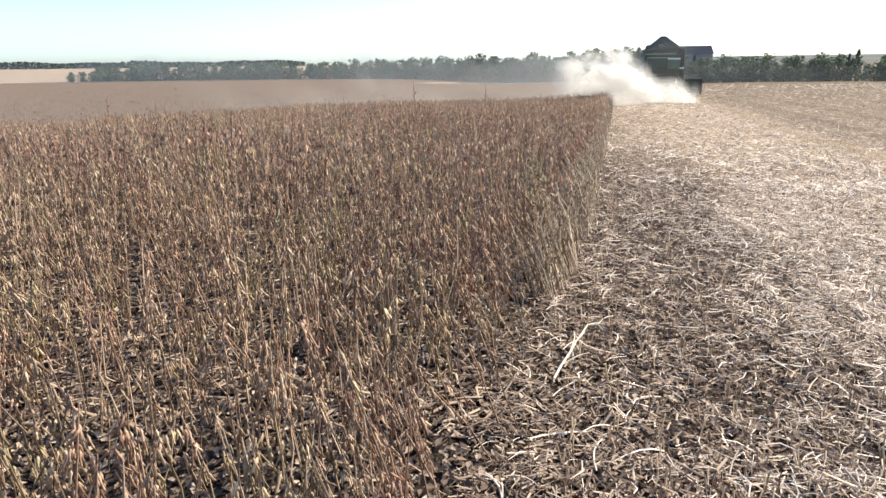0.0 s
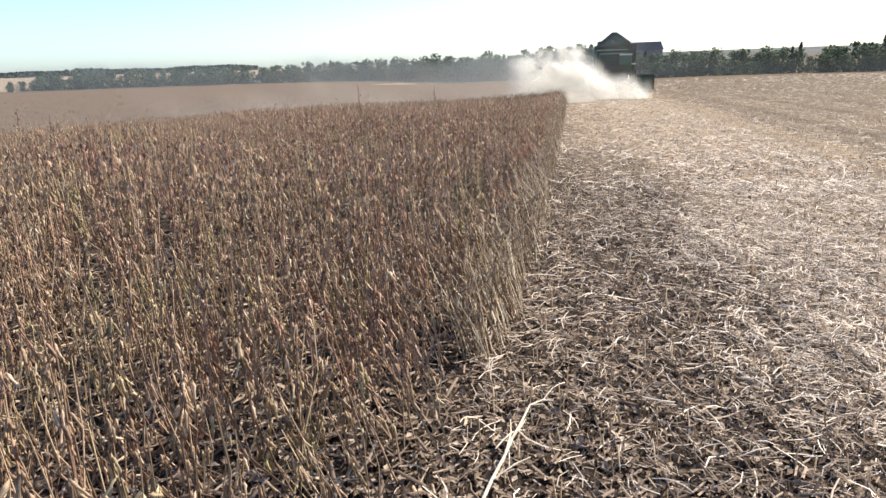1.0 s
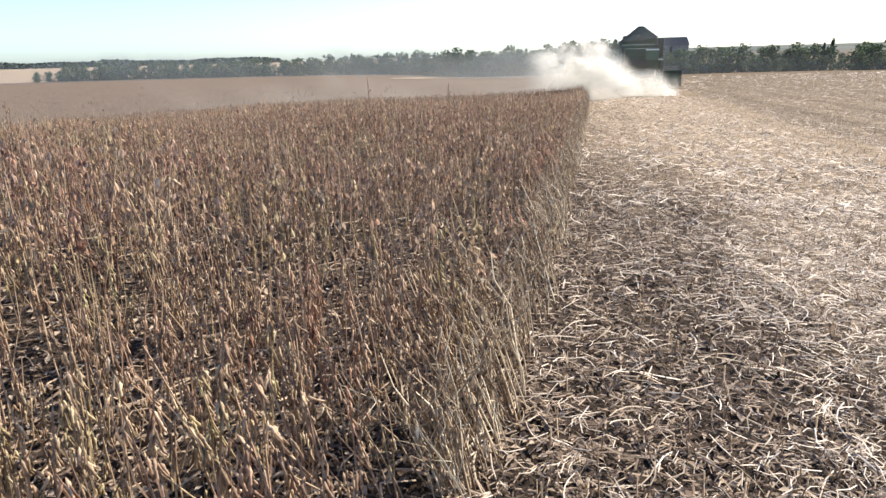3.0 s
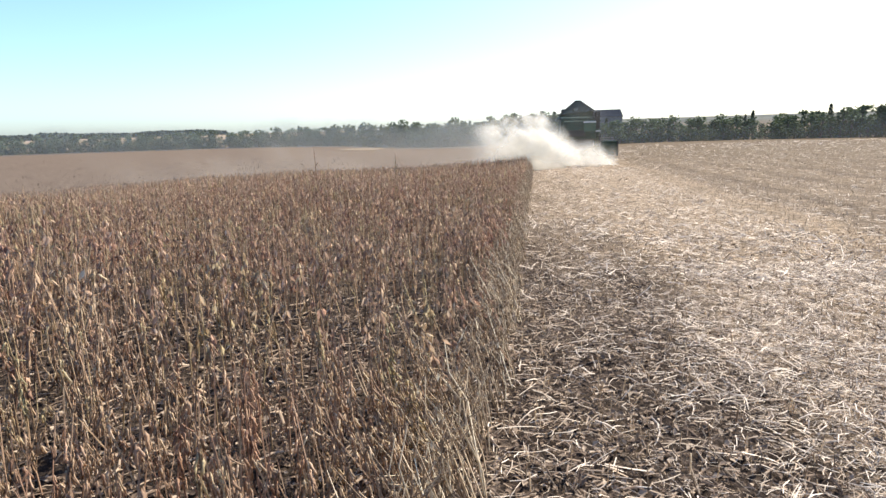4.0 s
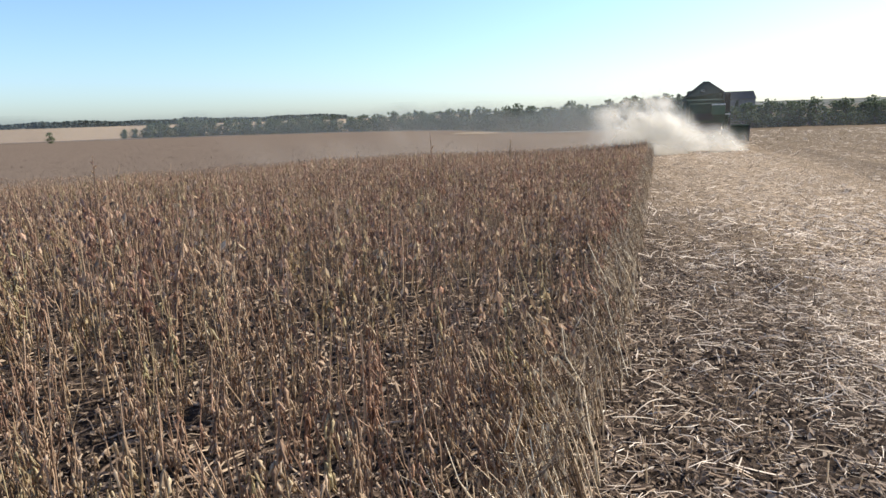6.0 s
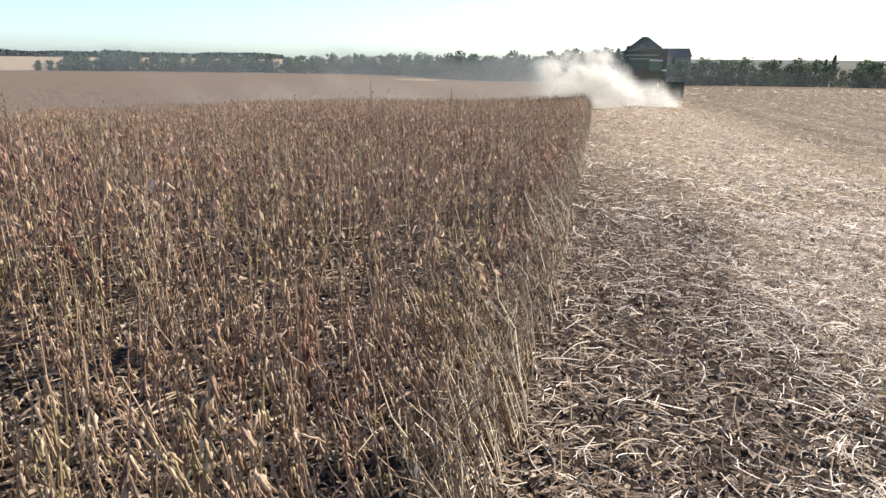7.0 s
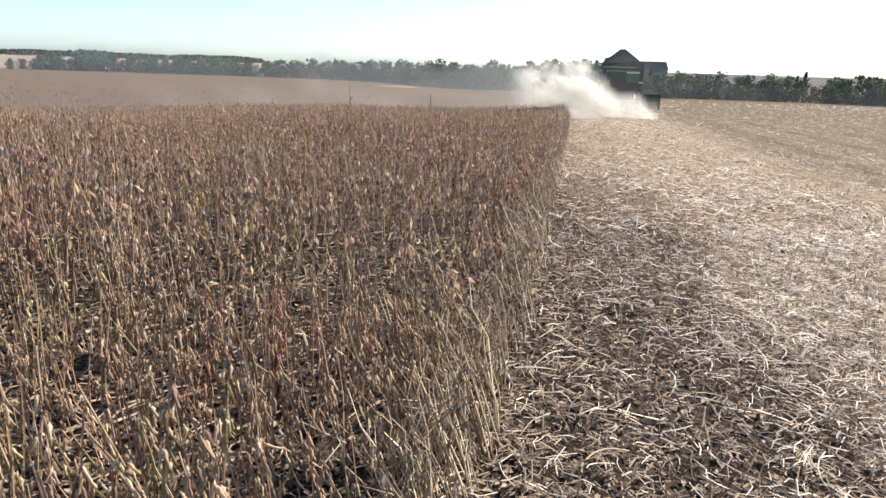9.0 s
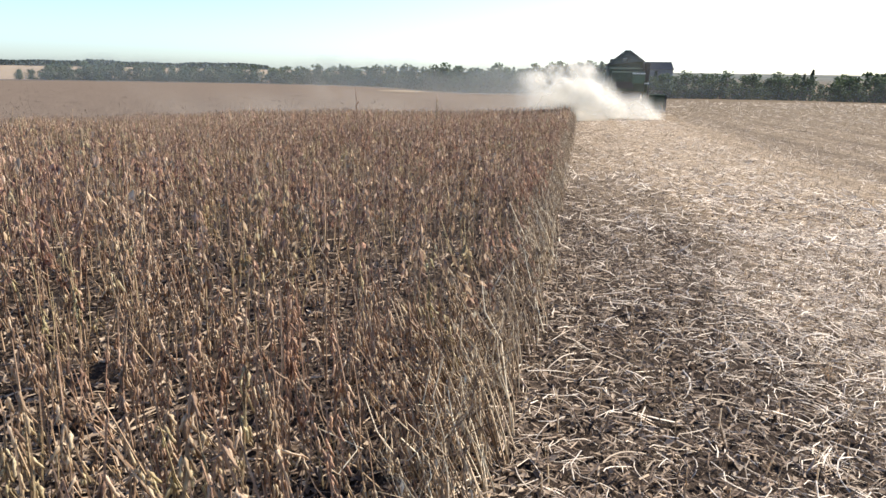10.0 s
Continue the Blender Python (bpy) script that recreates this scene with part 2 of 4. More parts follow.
def ground_material():
    m = bpy.data.materials.new("field_soil")
    m.use_nodes = True
    n, l = m.node_tree.nodes, m.node_tree.links
    b = n["Principled BSDF"]
    b.inputs["Roughness"].default_value, b.inputs["Specular IOR Level"].default_value = 0.95, 0.02
    g = n.new("ShaderNodeNewGeometry")
    dot = n.new("ShaderNodeVectorMath")
    dot.operation = "DOT_PRODUCT"
    dot.inputs[1].default_value = (CORN, -EDGE * CORN, 0)
    l.new(g.outputs["Position"], dot.inputs[0])

    def noise_tex(scale, detail=5, rough=0.65, stretch=None):
        t = n.new("ShaderNodeTexNoise")
        t.inputs["Scale"].default_value, t.inputs["Detail"].default_value, t.inputs["Roughness"].default_value = scale, detail, rough
        mp = n.new("ShaderNodeMapping")
        mp.inputs["Rotation"].default_value = (0, 0, math.atan(EDGE))
        mp.inputs["Scale"].default_value = stretch or (1, 1, 1)
        l.new(g.outputs["Position"], mp.inputs["Vector"])
        l.new(mp.outputs["Vector"], t.inputs["Vector"])
        return t.outputs["Fac"]

    def ramp(fac, stops):
        r = n.new("ShaderNodeValToRGB")
        while len(r.color_ramp.elements) < len(stops):
            r.color_ramp.elements.new(0.5)
        for e, (p, c) in zip(r.color_ramp.elements, stops):
            e.position, e.color = p, (*c, 1)
        l.new(fac, r.inputs["Fac"])
        return r.outputs["Color"]

    def mixc(fac, a, c):
        x = n.new("ShaderNodeMix")
        x.data_type = "RGBA"
        l.new(fac, x.inputs["Factor"])
        l.new(a, x.inputs[6])
        l.new(c, x.inputs[7])
        return x.outputs[2]

    def calc(op, a, c):
        x = n.new("ShaderNodeMath")
        x.operation = op
        for i, v in enumerate((a, c)):
            if isinstance(v, (int, float)):
                x.inputs[i].default_value = v
            else:
                l.new(v, x.inputs[i])
        return x.outputs[0]

    soil = ramp(noise_tex(22, 8), [(0.3, (0.015, 0.011, 0.009)), (0.5, (0.046, 0.034, 0.026)), (0.72, (0.13, 0.096, 0.071))])
    grain = calc("ADD", calc("MULTIPLY", noise_tex(34, 6, 0.8), 0.55), calc("MULTIPLY", noise_tex(7, 5, 0.75), 0.45))
    chaff = ramp(grain, [(0.36, (0.030, 0.021, 0.015)), (0.48, (0.19, 0.14, 0.09)), (0.60, (0.57, 0.425, 0.285))])
    # the chopped straw lies thin beside the standing crop and thick in the middle of the swath
    off = calc("ADD", dot.outputs["Value"], calc("MULTIPLY", noise_tex(0.7, 3), 1.2))
    lay = n.new("ShaderNodeMapRange")
    lay.interpolation_type = "SMOOTHSTEP"
    lay.inputs["From Min"].default_value, lay.inputs["From Max"].default_value = 1.6, 2.6
    lay.inputs["To Min"].default_value, lay.inputs["To Max"].default_value = -0.2, 0.62
    l.new(off, lay.inputs["Value"])
    old = n.new("ShaderNodeMapRange")
    old.interpolation_type = "SMOOTHSTEP"
    old.inputs["From Min"].default_value, old.inputs["From Max"].default_value = 4.2, 7.2
    old.inputs["To Min"].default_value, old.inputs["To Max"].default_value = 1.0, 0.38
    l.new(off, old.inputs["Value"])
    away = n.new("ShaderNodeVectorMath")
    away.operation = "LENGTH"
    l.new(g.outputs["Position"], away.inputs[0])
    even = n.new("ShaderNodeMapRange")
    even.inputs["From Min"].default_value, even.inputs["From Max"].default_value = 7, 17
    even.inputs["To Max"].default_value = 0.95
    l.new(away.outputs["Value"], even.inputs["Value"])
    wave = calc("ADD", dot.outputs["Value"], calc("MULTIPLY", noise_tex(0.3, 4), 2.0))
    stripe = calc("ADD", calc("SINE", calc("ADD", calc("MULTIPLY", wave, 2.3), 4.0), 0.0), calc("SINE", calc("MULTIPLY", wave, 4.9), 0.0))
    patch = calc("ADD", calc("MULTIPLY", stripe, 0.07), calc("ADD", calc("ADD", calc("MULTIPLY", lay.outputs["Result"], old.outputs["Result"]), calc("MULTIPLY", even.outputs["Result"], old.outputs["Result"])), calc("MULTIPLY", calc("SUBTRACT", noise_tex(1.1, 4, stretch=(2.0, 0.35, 1)), 0.5), 1.1)))
    x = n.new("ShaderNodeClamp")
    l.new(patch, x.inputs["Value"])
    near = mixc(x.outputs["Result"], soil, chaff)
    worn = n.new("ShaderNodeClamp")
    l.new(calc("SUBTRACT", 0.25, calc("MULTIPLY", stripe, 0.28)), worn.inputs["Value"])
    near = mixc(calc("MULTIPLY", worn.outputs["Result"], 0.12), near, soil)
    # far fields: wide, faint bands along the work
    bands = calc("ADD", calc("MULTIPLY", noise_tex(0.16, 6, 0.75, stretch=(3.0, 0.22, 1)), 0.6), calc("MULTIPLY", noise_tex(1.6, 6, 0.75), 0.4))
    bands = calc("ADD", calc("ADD", bands, calc("MULTIPLY", stripe, 0.02)), calc("MULTIPLY", calc("SUBTRACT", old.outputs["Result"], 0.8), 0.42))
    band = ramp(bands, [(0.36, (0.125, 0.091, 0.055)), (0.5, (0.258, 0.188, 0.120)), (0.64, (0.42, 0.315, 0.208))])
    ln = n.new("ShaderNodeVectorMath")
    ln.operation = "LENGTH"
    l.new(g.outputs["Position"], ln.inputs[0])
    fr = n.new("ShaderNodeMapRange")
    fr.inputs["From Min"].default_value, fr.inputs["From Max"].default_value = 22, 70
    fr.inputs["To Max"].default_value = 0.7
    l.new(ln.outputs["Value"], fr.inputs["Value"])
    # distance haze put into the colour: right-hand ground greys from 320 m on
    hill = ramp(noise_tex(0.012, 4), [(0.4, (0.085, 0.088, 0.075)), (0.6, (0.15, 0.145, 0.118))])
    haze_fade = n.new("ShaderNodeMapRange")
    haze_fade.inputs["From Min"].default_value, haze_fade.inputs["From Max"].default_value = 320, 600
    l.new(ln.outputs["Value"], haze_fade.inputs["Value"])
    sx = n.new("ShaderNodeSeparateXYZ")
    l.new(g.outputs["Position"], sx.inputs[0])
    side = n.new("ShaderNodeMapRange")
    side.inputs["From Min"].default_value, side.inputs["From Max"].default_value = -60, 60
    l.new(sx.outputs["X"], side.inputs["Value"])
    l.new(mixc(calc("MULTIPLY", haze_fade.outputs["Result"], side.outputs["Result"]), mixc(fr.outputs["Result"], near, band), hill), b.inputs["Base Color"])
    bp = n.new("ShaderNodeBump")
    bp.inputs["Strength"].default_value, bp.inputs["Distance"].default_value = 0.9, 0.03
    l.new(noise_tex(30, 8), bp.inputs["Height"])
    l.new(bp.outputs["Normal"], b.inputs["Normal"])
    return m


M_SOIL = ground_material()


# ---- mesh helpers ----
def from_arrays(name, verts, faces, material, parent=None, label="", smooth=False):
    """verts n x 3, faces m x k of one size: one mesh object."""
    verts, faces = np.asarray(verts, np.float32), np.asarray(faces, np.int32)
    me = bpy.data.meshes.new(name)
    k = faces.shape[1]
    me.vertices.add(len(verts))
    me.vertices.foreach_set("co", verts.ravel())
    me.loops.add(faces.size)
    me.loops.foreach_set("vertex_index", faces.ravel())
    me.polygons.add(len(faces))
    me.polygons.foreach_set("loop_start", np.arange(0, faces.size, k, dtype=np.int32))
    me.update(calc_edges=True)
    me.materials.append(material)
    if smooth:
        me.shade_smooth()
    ob = new(name, me)
    if parent:
        ob.parent = parent
    if label:
        tagged(ob, label)
    return ob


def joined(pieces):
    """(verts, faces) pieces into one."""
    vs, fs, k = [], [], 0
    for v, f in pieces:
        vs.append(v)
        fs.append(np.asarray(f) + k)
        k += len(v)
    return np.vstack(vs), np.vstack(fs)


def strewn(template, place, yaw, scale, tilt=None, tilt_way=None, squash=None):
    """Copies of a template set down at n places, as one (verts, faces)."""
    v, f = template
    n = len(place)
    p = np.repeat(v[None], n, 0) * np.asarray(scale).reshape(n, 1, 1)
    if squash is not None:
        p[:, :, 2] *= np.asarray(squash)[:, None]
    c, s = np.cos(yaw)[:, None], np.sin(yaw)[:, None]
    x, y, z = p[:, :, 0] * c - p[:, :, 1] * s, p[:, :, 0] * s + p[:, :, 1] * c, p[:, :, 2]
    if tilt is not None:
        ct, st = np.cos(tilt)[:, None], np.sin(tilt)[:, None]
        cw, sw = np.cos(tilt_way)[:, None], np.sin(tilt_way)[:, None]
        a, b = x * cw + y * sw, -x * sw + y * cw
        a, z = a * ct + z * st, -a * st + z * ct
        x, y = a * cw - b * sw, a * sw + b * cw
    out = np.stack([x, y, z], 2) + np.asarray(place)[:, None, :]
    faces = (np.asarray(f)[None] + (np.arange(n) * len(v))[:, None, None]).reshape(-1, np.asarray(f).shape[1])
    return out.reshape(-1, 3), faces


def tube(points, radii, sides=3):
    """A thin tapered stalk along points: triangles only."""
    pts, vs, fs = np.asarray(points, float), [], []
    for i, p in enumerate(pts):
        d = pts[min(i + 1, len(pts) - 1)] - pts[max(i - 1, 0)]
        d /= np.linalg.norm(d) + 1e-9
        a = np.cross(d, (0.31, 0.95, 0.1) if abs(d[2]) > 0.5 else (0, 0, 1))
        a /= np.linalg.norm(a) + 1e-9
        b = np.cross(d, a)
        for j in range(sides):
            q = 2 * math.pi * j / sides
            vs.append(p + radii[i] * (math.cos(q) * a + math.sin(q) * b))
    for i in range(len(pts) - 1):
        for j in range(sides):
            a, b = i * sides + j, i * sides + (j + 1) % sides
            fs += [(a, b, b + sides), (a, b + sides, a + sides)]
    return np.array(vs), np.array(fs)


def part(name, bm, material, parent, label=""):
    me = bpy.data.meshes.new(name)
    bmesh.ops.recalc_face_normals(bm, faces=bm.faces)
    bm.to_mesh(me)
    bm.free()
    me.materials.append(material)
    ob = new(name, me)
    ob.parent = parent
    if label:
        tagged(ob, label)
    return ob


def empty(name, m, label, category, group="", kind=""):
    ob = new(name)
    ob.matrix_world = m
    return tagged(ob, label, category, group, kind)


def box(x0, x1, y0, y1, z0, z1, bevel=0.0, bm=None):
    bm = bm or bmesh.new()
    r = bmesh.ops.create_cube(bm, size=1.0)
    for v in r["verts"]:
        v.co = Vector(((x0 + x1) / 2 + v.co.x * (x1 - x0), (y0 + y1) / 2 + v.co.y * (y1 - y0), (z0 + z1) / 2 + v.co.z * (z1 - z0)))
    if bevel:
        es = {e for v in r["verts"] for e in v.link_edges}
        bmesh.ops.bevel(bm, geom=list(es), offset=bevel, segments=2, affect="EDGES", profile=0.5)
    return bm


def rod(p0, p1, r0, r1=None, n=10, bm=None):
    bm = bm or bmesh.new()
    p0, p1 = Vector(p0), Vector(p1)
    m = Matrix.Translation((p0 + p1) / 2) @ (p1 - p0).to_track_quat("Z", "Y").to_matrix().to_4x4()
    bmesh.ops.create_cone(bm, cap_ends=True, segments=n, radius1=r0, radius2=r0 if r1 is None else r1, depth=(p1 - p0).length, matrix=m)
    return bm


def solid(section, a, b, axis="x", bevel=0.0, bm=None):
    """A closed outline drawn out from a to b along an axis. axis x: outline in (y, z); axis y: in (x, z)."""
    bm = bm or bmesh.new()
    at = (lambda p, q: (q, p[0], p[1])) if axis == "x" else (lambda p, q: (p[0], q, p[1]))
    lo, hi = [bm.verts.new(at(p, a)) for p in section], [bm.verts.new(at(p, b)) for p in section]
    fs = [bm.faces.new(lo), bm.faces.new(hi[::-1])]
    for i in range(len(section)):
        j = (i + 1) % len(section)
        fs.append(bm.faces.new((lo[j], lo[i], hi[i], hi[j])))
    bmesh.ops.recalc_face_normals(bm, faces=fs)
    if bevel:
        bmesh.ops.bevel(bm, geom=list({e for f in fs for e in f.edges}), offset=bevel, segments=2, affect="EDGES", profile=0.5)
    return bm


# ---- the lie of the land ----
def step(x, a, b):
    t = np.clip((np.asarray(x, float) - a) / (b - a), 0, 1)
    return t * t * (3 - 2 * t)


def land(x, y):
    """Ground height: a crest by the camera, falling to a shallow valley with the tree lines, hills behind."""
    x, y = np.asarray(x, float), np.asarray(y, float)
    r = np.hypot(x, y)
    a = np.degrees(np.arctan2(x, y))
    left = np.interp(r, (0, 8, 15, 25, 40, 60, 120, 270, 340, 800, 1300, 5000), (0, 0, -0.12, -0.45, -1.2, -2.0, -3.0, -4.5, -4.4, 1.4, 3.0, 4.0))
    right = np.interp(r, (0, 8, 15, 45, 100, 170, 220, 350, 900, 1300, 5000), (0, -0.02, -0.1, -0.5, -1.5, -2.6, -2.6, -1.0, 6.5, 10.0, 9.0))
    w = step(a, 4, 20) * step(-a, -140, -90)
    z = left * (1 - w) + right * w - 0.4 * np.tanh(x / 8)
    fall = np.interp(r, (0, 8, 15, 25, 40, 60, 120, 200), (0, 0.04, 0.38, 0.9, 1.5, 1.5, 0.6, 0)) * (1 - step(a, -34, 16))
    dip = np.exp(-((a - 10) / 14) ** 2) * step(r, 60, 190) * (1 - step(r, 300, 600))
    return z - 1.1 * dip - fall


def make_ground():
    radii = np.concatenate([[0.0], np.geomspace(0.5, 11, 110), np.geomspace(11.6, 4800, 80)])
    q = np.radians(np.concatenate([np.linspace(-48, 48, 270), np.linspace(50, 310, 60)]))
    n = len(q)
    rr, qq = np.meshgrid(radii, q, indexing="ij")
    x, y = 0.5 + rr * np.sin(qq), 2.0 + rr * np.cos(qq)
    z = land(x, y)
    r = np.random.default_rng(3)
    near = (rr < 11) & (rr > 0.4)
    clod = 0.010 * np.sin(x * 23 + 3 * np.sin(y * 9)) * np.sin(y * 19 + 2 * np.sin(x * 13))
    z = z + near * (r.normal(0, 0.009, z.shape) + clod)
    v = np.stack([x, y, z], 2).reshape(-1, 3)
    i, j = np.meshgrid(np.arange(len(radii) - 1), np.arange(n), indexing="ij")
    a, b = i * n + j, i * n + (j + 1) % n
    f = np.stack([a, b, b + n, a + n], 2).reshape(-1, 4)[:, ::-1]
    tagged(from_arrays("ground", v, f, M_SOIL, smooth=True), "dry harvested field soil with chaff and low haze-tinted hills", "field", kind="structure")


make_ground()


# ---- standing soybeans ----
rng = np.random.default_rng(11)


def pod_shape(length, width, detail):
    """A hanging, slightly curved pod with the swellings of its beans, its neck at the origin."""
    if detail == 2:
        vs, rings = [(0, 0, 0)], 4
        for i in range(1, rings):
            t = i / rings
            w = width * (0.62 + 0.22 * math.sin(t * 9.5)) * math.sin(math.pi * min(1, t * 0.92 + 0.1)) ** 0.6
            cx = 0.12 * length * t * t
            for q in range(3):
                an = 2 * math.pi * q / 3 + 0.4
                vs.append((cx + 0.68 * w * math.cos(an), w * math.sin(an), -length * t))
        vs.append((0.17 * length, 0, -length))
        fs = [(0, 1, 2), (0, 2, 3), (0, 3, 1)]
        for i in range(rings - 2):
            for q in range(3):
                a, b = 1 + 3 * i + q, 1 + 3 * i + (q + 1) % 3
                fs += [(a, a + 3, b + 3), (a, b + 3, b)]
        e, k = len(vs) - 1, 1 + 3 * (rings - 2)
        fs += [(k, e, k + 1), (k + 1, e, k + 2), (k + 2, e, k)]
        return np.array(vs), np.array(fs)
    w = width
    if detail == 1:
        vs = [(0, 0, 0), (0.08 * length, w, -0.45 * length), (0.08 * length + 0.3 * w, -w, -0.45 * length), (-0.02 * length, 0, -0.5 * length), (0.25 * length, 0, -length)]
        return np.array(vs), np.array([(0, 1, 2), (1, 4, 2), (0, 2, 3), (2, 4, 3)])
    return np.array([(0, 0, 0), (0.05 * length, w, -0.5 * length), (0.05 * length, -w, -0.5 * length), (0.2 * length, 0, -length)]), np.array([(0, 1, 2), (1, 3, 2)])


def stalk_line(r, height):
    lean, way = r.normal(0, 0.05), r.uniform(0, 6.28)
    ts = np.linspace(0, 1, 5)
    bend = r.normal(0, 0.05)
    return [np.array((math.cos(way) * (lean * t + bend * t * t) * height + r.normal(0, 0.011), math.sin(way) * (lean * t + bend * t * t) * height + r.normal(0, 0.011), t * height)) for t in ts]


def plant(seed, detail, height=0.80):
    """(stem pieces, pods) of one dry, leafless soybean plant."""
    r = np.random.default_rng(seed)
    line = stalk_line(r, height)
    if detail < 2:
        line = [line[0], line[2], line[4]] if detail else [line[0], line[4]]
    thick = {2: 0.0046, 1: 0.0055, 0: 0.010}[detail]
    stems = [tube(line, [thick * (1 - 0.6 * i / (len(line) - 1)) for i in range(len(line))])]
    axes = [(line, 0.25)]
    for _ in range({2: 3, 1: 1, 0: 0}[detail]):
        t = r.uniform(0.15, 0.55)
        base = line[0] + (line[-1] - line[0]) * t
        way, up = r.uniform(0, 6.28), r.uniform(0.22, 0.42)
        out = r.uniform(0.06, 0.16)
        tip = base + np.array((math.cos(way) * out, math.sin(way) * out, up))
        mid = (base + tip) / 2 + np.array((math.cos(way), math.sin(way), 0)) * 0.03
        stems.append(tube([base, mid, tip], [thick * 0.6, thick * 0.5, thick * 0.3]))
        axes.append(([base, mid, tip], 0.15))
    pods = []
    count = {2: 40, 1: 22, 0: 8}[detail]
    size = {2: 1.1, 1: 1.45, 0: 2.2}[detail]
    # two to four pods hang together at each node
    while len(pods) < count:
        axis, low = axes[r.integers(len(axes))] if r.random() < 0.6 else axes[0]
        t = low + (1 - low) * (r.random() ** 0.75 if detail == 2 else 0.86 * r.random() ** 0.85)
        u = t * (len(axis) - 1)
        i = min(int(u), len(axis) - 2)
        p = axis[i] + (axis[i + 1] - axis[i]) * (u - i)
        way = r.uniform(0, 6.28)
        for k in range(min(int(r.integers(2, 5)) if detail else 1, count - len(pods))):
            sh = pod_shape(r.uniform(0.036, 0.054) * size, r.uniform(0.0060, 0.0086) * size, detail)
            pods.append(strewn(sh, [p + r.normal(0, 0.006, 3)], np.array([r.uniform(0, 6.28)]), [1.0], np.array([abs(r.normal(0.22, 0.3))]), np.array([way + 1.5 * k + r.normal(0, 0.4) + math.pi])))
    return joined(stems), pods


def edge_x(y):
    return EDGE * y - 0.2 - 0.15 * (1 - step(y, 3.5, 6.5))


def standing(x, y):
    """Whether the crop still stands there; ragged along the cut."""
    wob = 0.06 * np.sin(3.1 * y) + 0.05 * np.sin(7.7 * y + 1)
    left = x < edge_x(y) + 0.6 * wob - 0.04
    ahead = (y > 50.5 + (x - 12) * -EDGE) & (x < edge_x(y) + 6.9)
    return left | ahead


def clumpy(x, y):
    """Plants stand taller and shorter in patches."""
    return 1 + 0.07 * np.sin(0.9 * x + 0.5 * y) + 0.05 * np.sin(2.3 * x - 1.7 * y + 1)


def crop_patch(name, label, detail, x, y, variants, base_scale=1.0):
    stems, pods = [], []
    z = land(x, y) - 0.01
    for k in range(variants):
        sel = np.arange(len(x)) % variants == k
        n = int(sel.sum())
        st, pd = plant(100 * detail + k, detail)
        pl = np.stack([x[sel], y[sel], z[sel]], 1)
        yaw = rng.uniform(0, 6.28, n)
        sc = base_scale * rng.normal(1.0, 0.09, n) * clumpy(x[sel], y[sel])
        tl, tw = np.abs(rng.normal(0, 0.09, n)), rng.uniform(0, 6.28, n)
        # the header's divider has pushed those on the cut side back into the stand
        rim = np.clip(1.25 - (edge_x(y[sel]) - x[sel]) * CORN / 0.34, 0, 1)
        tl = np.where(rim > 0, np.abs(tl * 0.6 + rim * rng.normal(0.34, 0.09, n)), tl)
        tw = np.where(rim > 0, INWARD + rng.normal(0, 0.35, n), tw)
        sc = sc * (1 - 0.08 * rim)
        stems.append(strewn(st, pl, yaw, sc, tl, tw))
        pods.append(strewn(joined(pd), pl, yaw, sc, tl, tw))
    top = from_arrays(name, *joined(stems), M_STEM)
    tagged(top, label, "soybean crop", kind="stuff")
    from_arrays("pods", *joined(pods), M_POD if detail == 2 else M_POD_FAR, top, smooth=detail == 2)
    return top


# single plants next to the camera's stand
NEAR = dict(x0=-0.55, y0=2.9, y1=5.6)


def is_near(x, y):
    return (x > edge_x(y) - 1.9) & (y > NEAR["y0"]) & (y < NEAR["y1"])


def rows_of_plants(x0, x1, y0, y1, per_m2):
    """Plants in sown rows along the work, with gaps and jitter."""
    gap = 0.19
    n = int((x1 - x0 + 6) * (y1 - y0) * per_m2 * 1.2)
    u = rng.uniform(x0 - 3, x1 + 3, n)
    y = rng.uniform(y0, y1, n)
    # across the rows
    off = (u - EDGE * y) * CORN
    off = np.round(off / gap) * gap + rng.normal(0, 0.035, n)
    x = off / CORN + EDGE * y
    return x, y


x, y = rows_of_plants(-5.0, 2.0, 0.6, 5.6, 27)
k = standing(x, y) & (x > -1.2 - 0.78 * y) & ~((np.hypot(x, y) < 0.8) | ((y < 3.2) & (x > -0.25) & (x > EDGE * y - 0.25)))
x, y = x[k], y[k]
single = is_near(x, y)
pick = np.flatnonzero(single)[:150]
rest = np.ones(len(x), bool)
rest[pick] = False
NEAR_PLANTS = (x[pick], y[pick])
crop_patch("soybean_crop", "dense dry brown soybean plants full of hanging pods", 2, x[rest], y[rest], 12)

x, y = rows_of_plants(-17, 6, 5.6, 22, 20)
k = standing(x, y) & (x > -2.5 - 0.80 * y)
crop_patch("soybean_crop", "dry reddish-brown soybean stand beyond the nearest rows", 1, x[k], y[k], 12)

x, y = rows_of_plants(-42, 20, 22, 52, 11)
k = standing(x, y) & (x > -3 - 0.80 * y)
crop_patch("soybean_crop", "distant dry soybean stand with dark uneven tops", 0, x[k], y[k], 10, 1.08)


x, y = rows_of_plants(-26, 2, -10, 9, 9)
k = standing(x, y) & ((x <= -2.5 - 0.80 * y) | (y < 0.6)) & ~((y > -4) & (np.abs(x - edge_x(y)) < 0.9)) & (x < edge_x(y))
k &= ~((x > -1.2 - 0.78 * y) & (y >= 0.6))
crop_patch("soybean_crop", "dry soybean stand around the walked edge", 0, x[k], y[k], 6, 1.0)


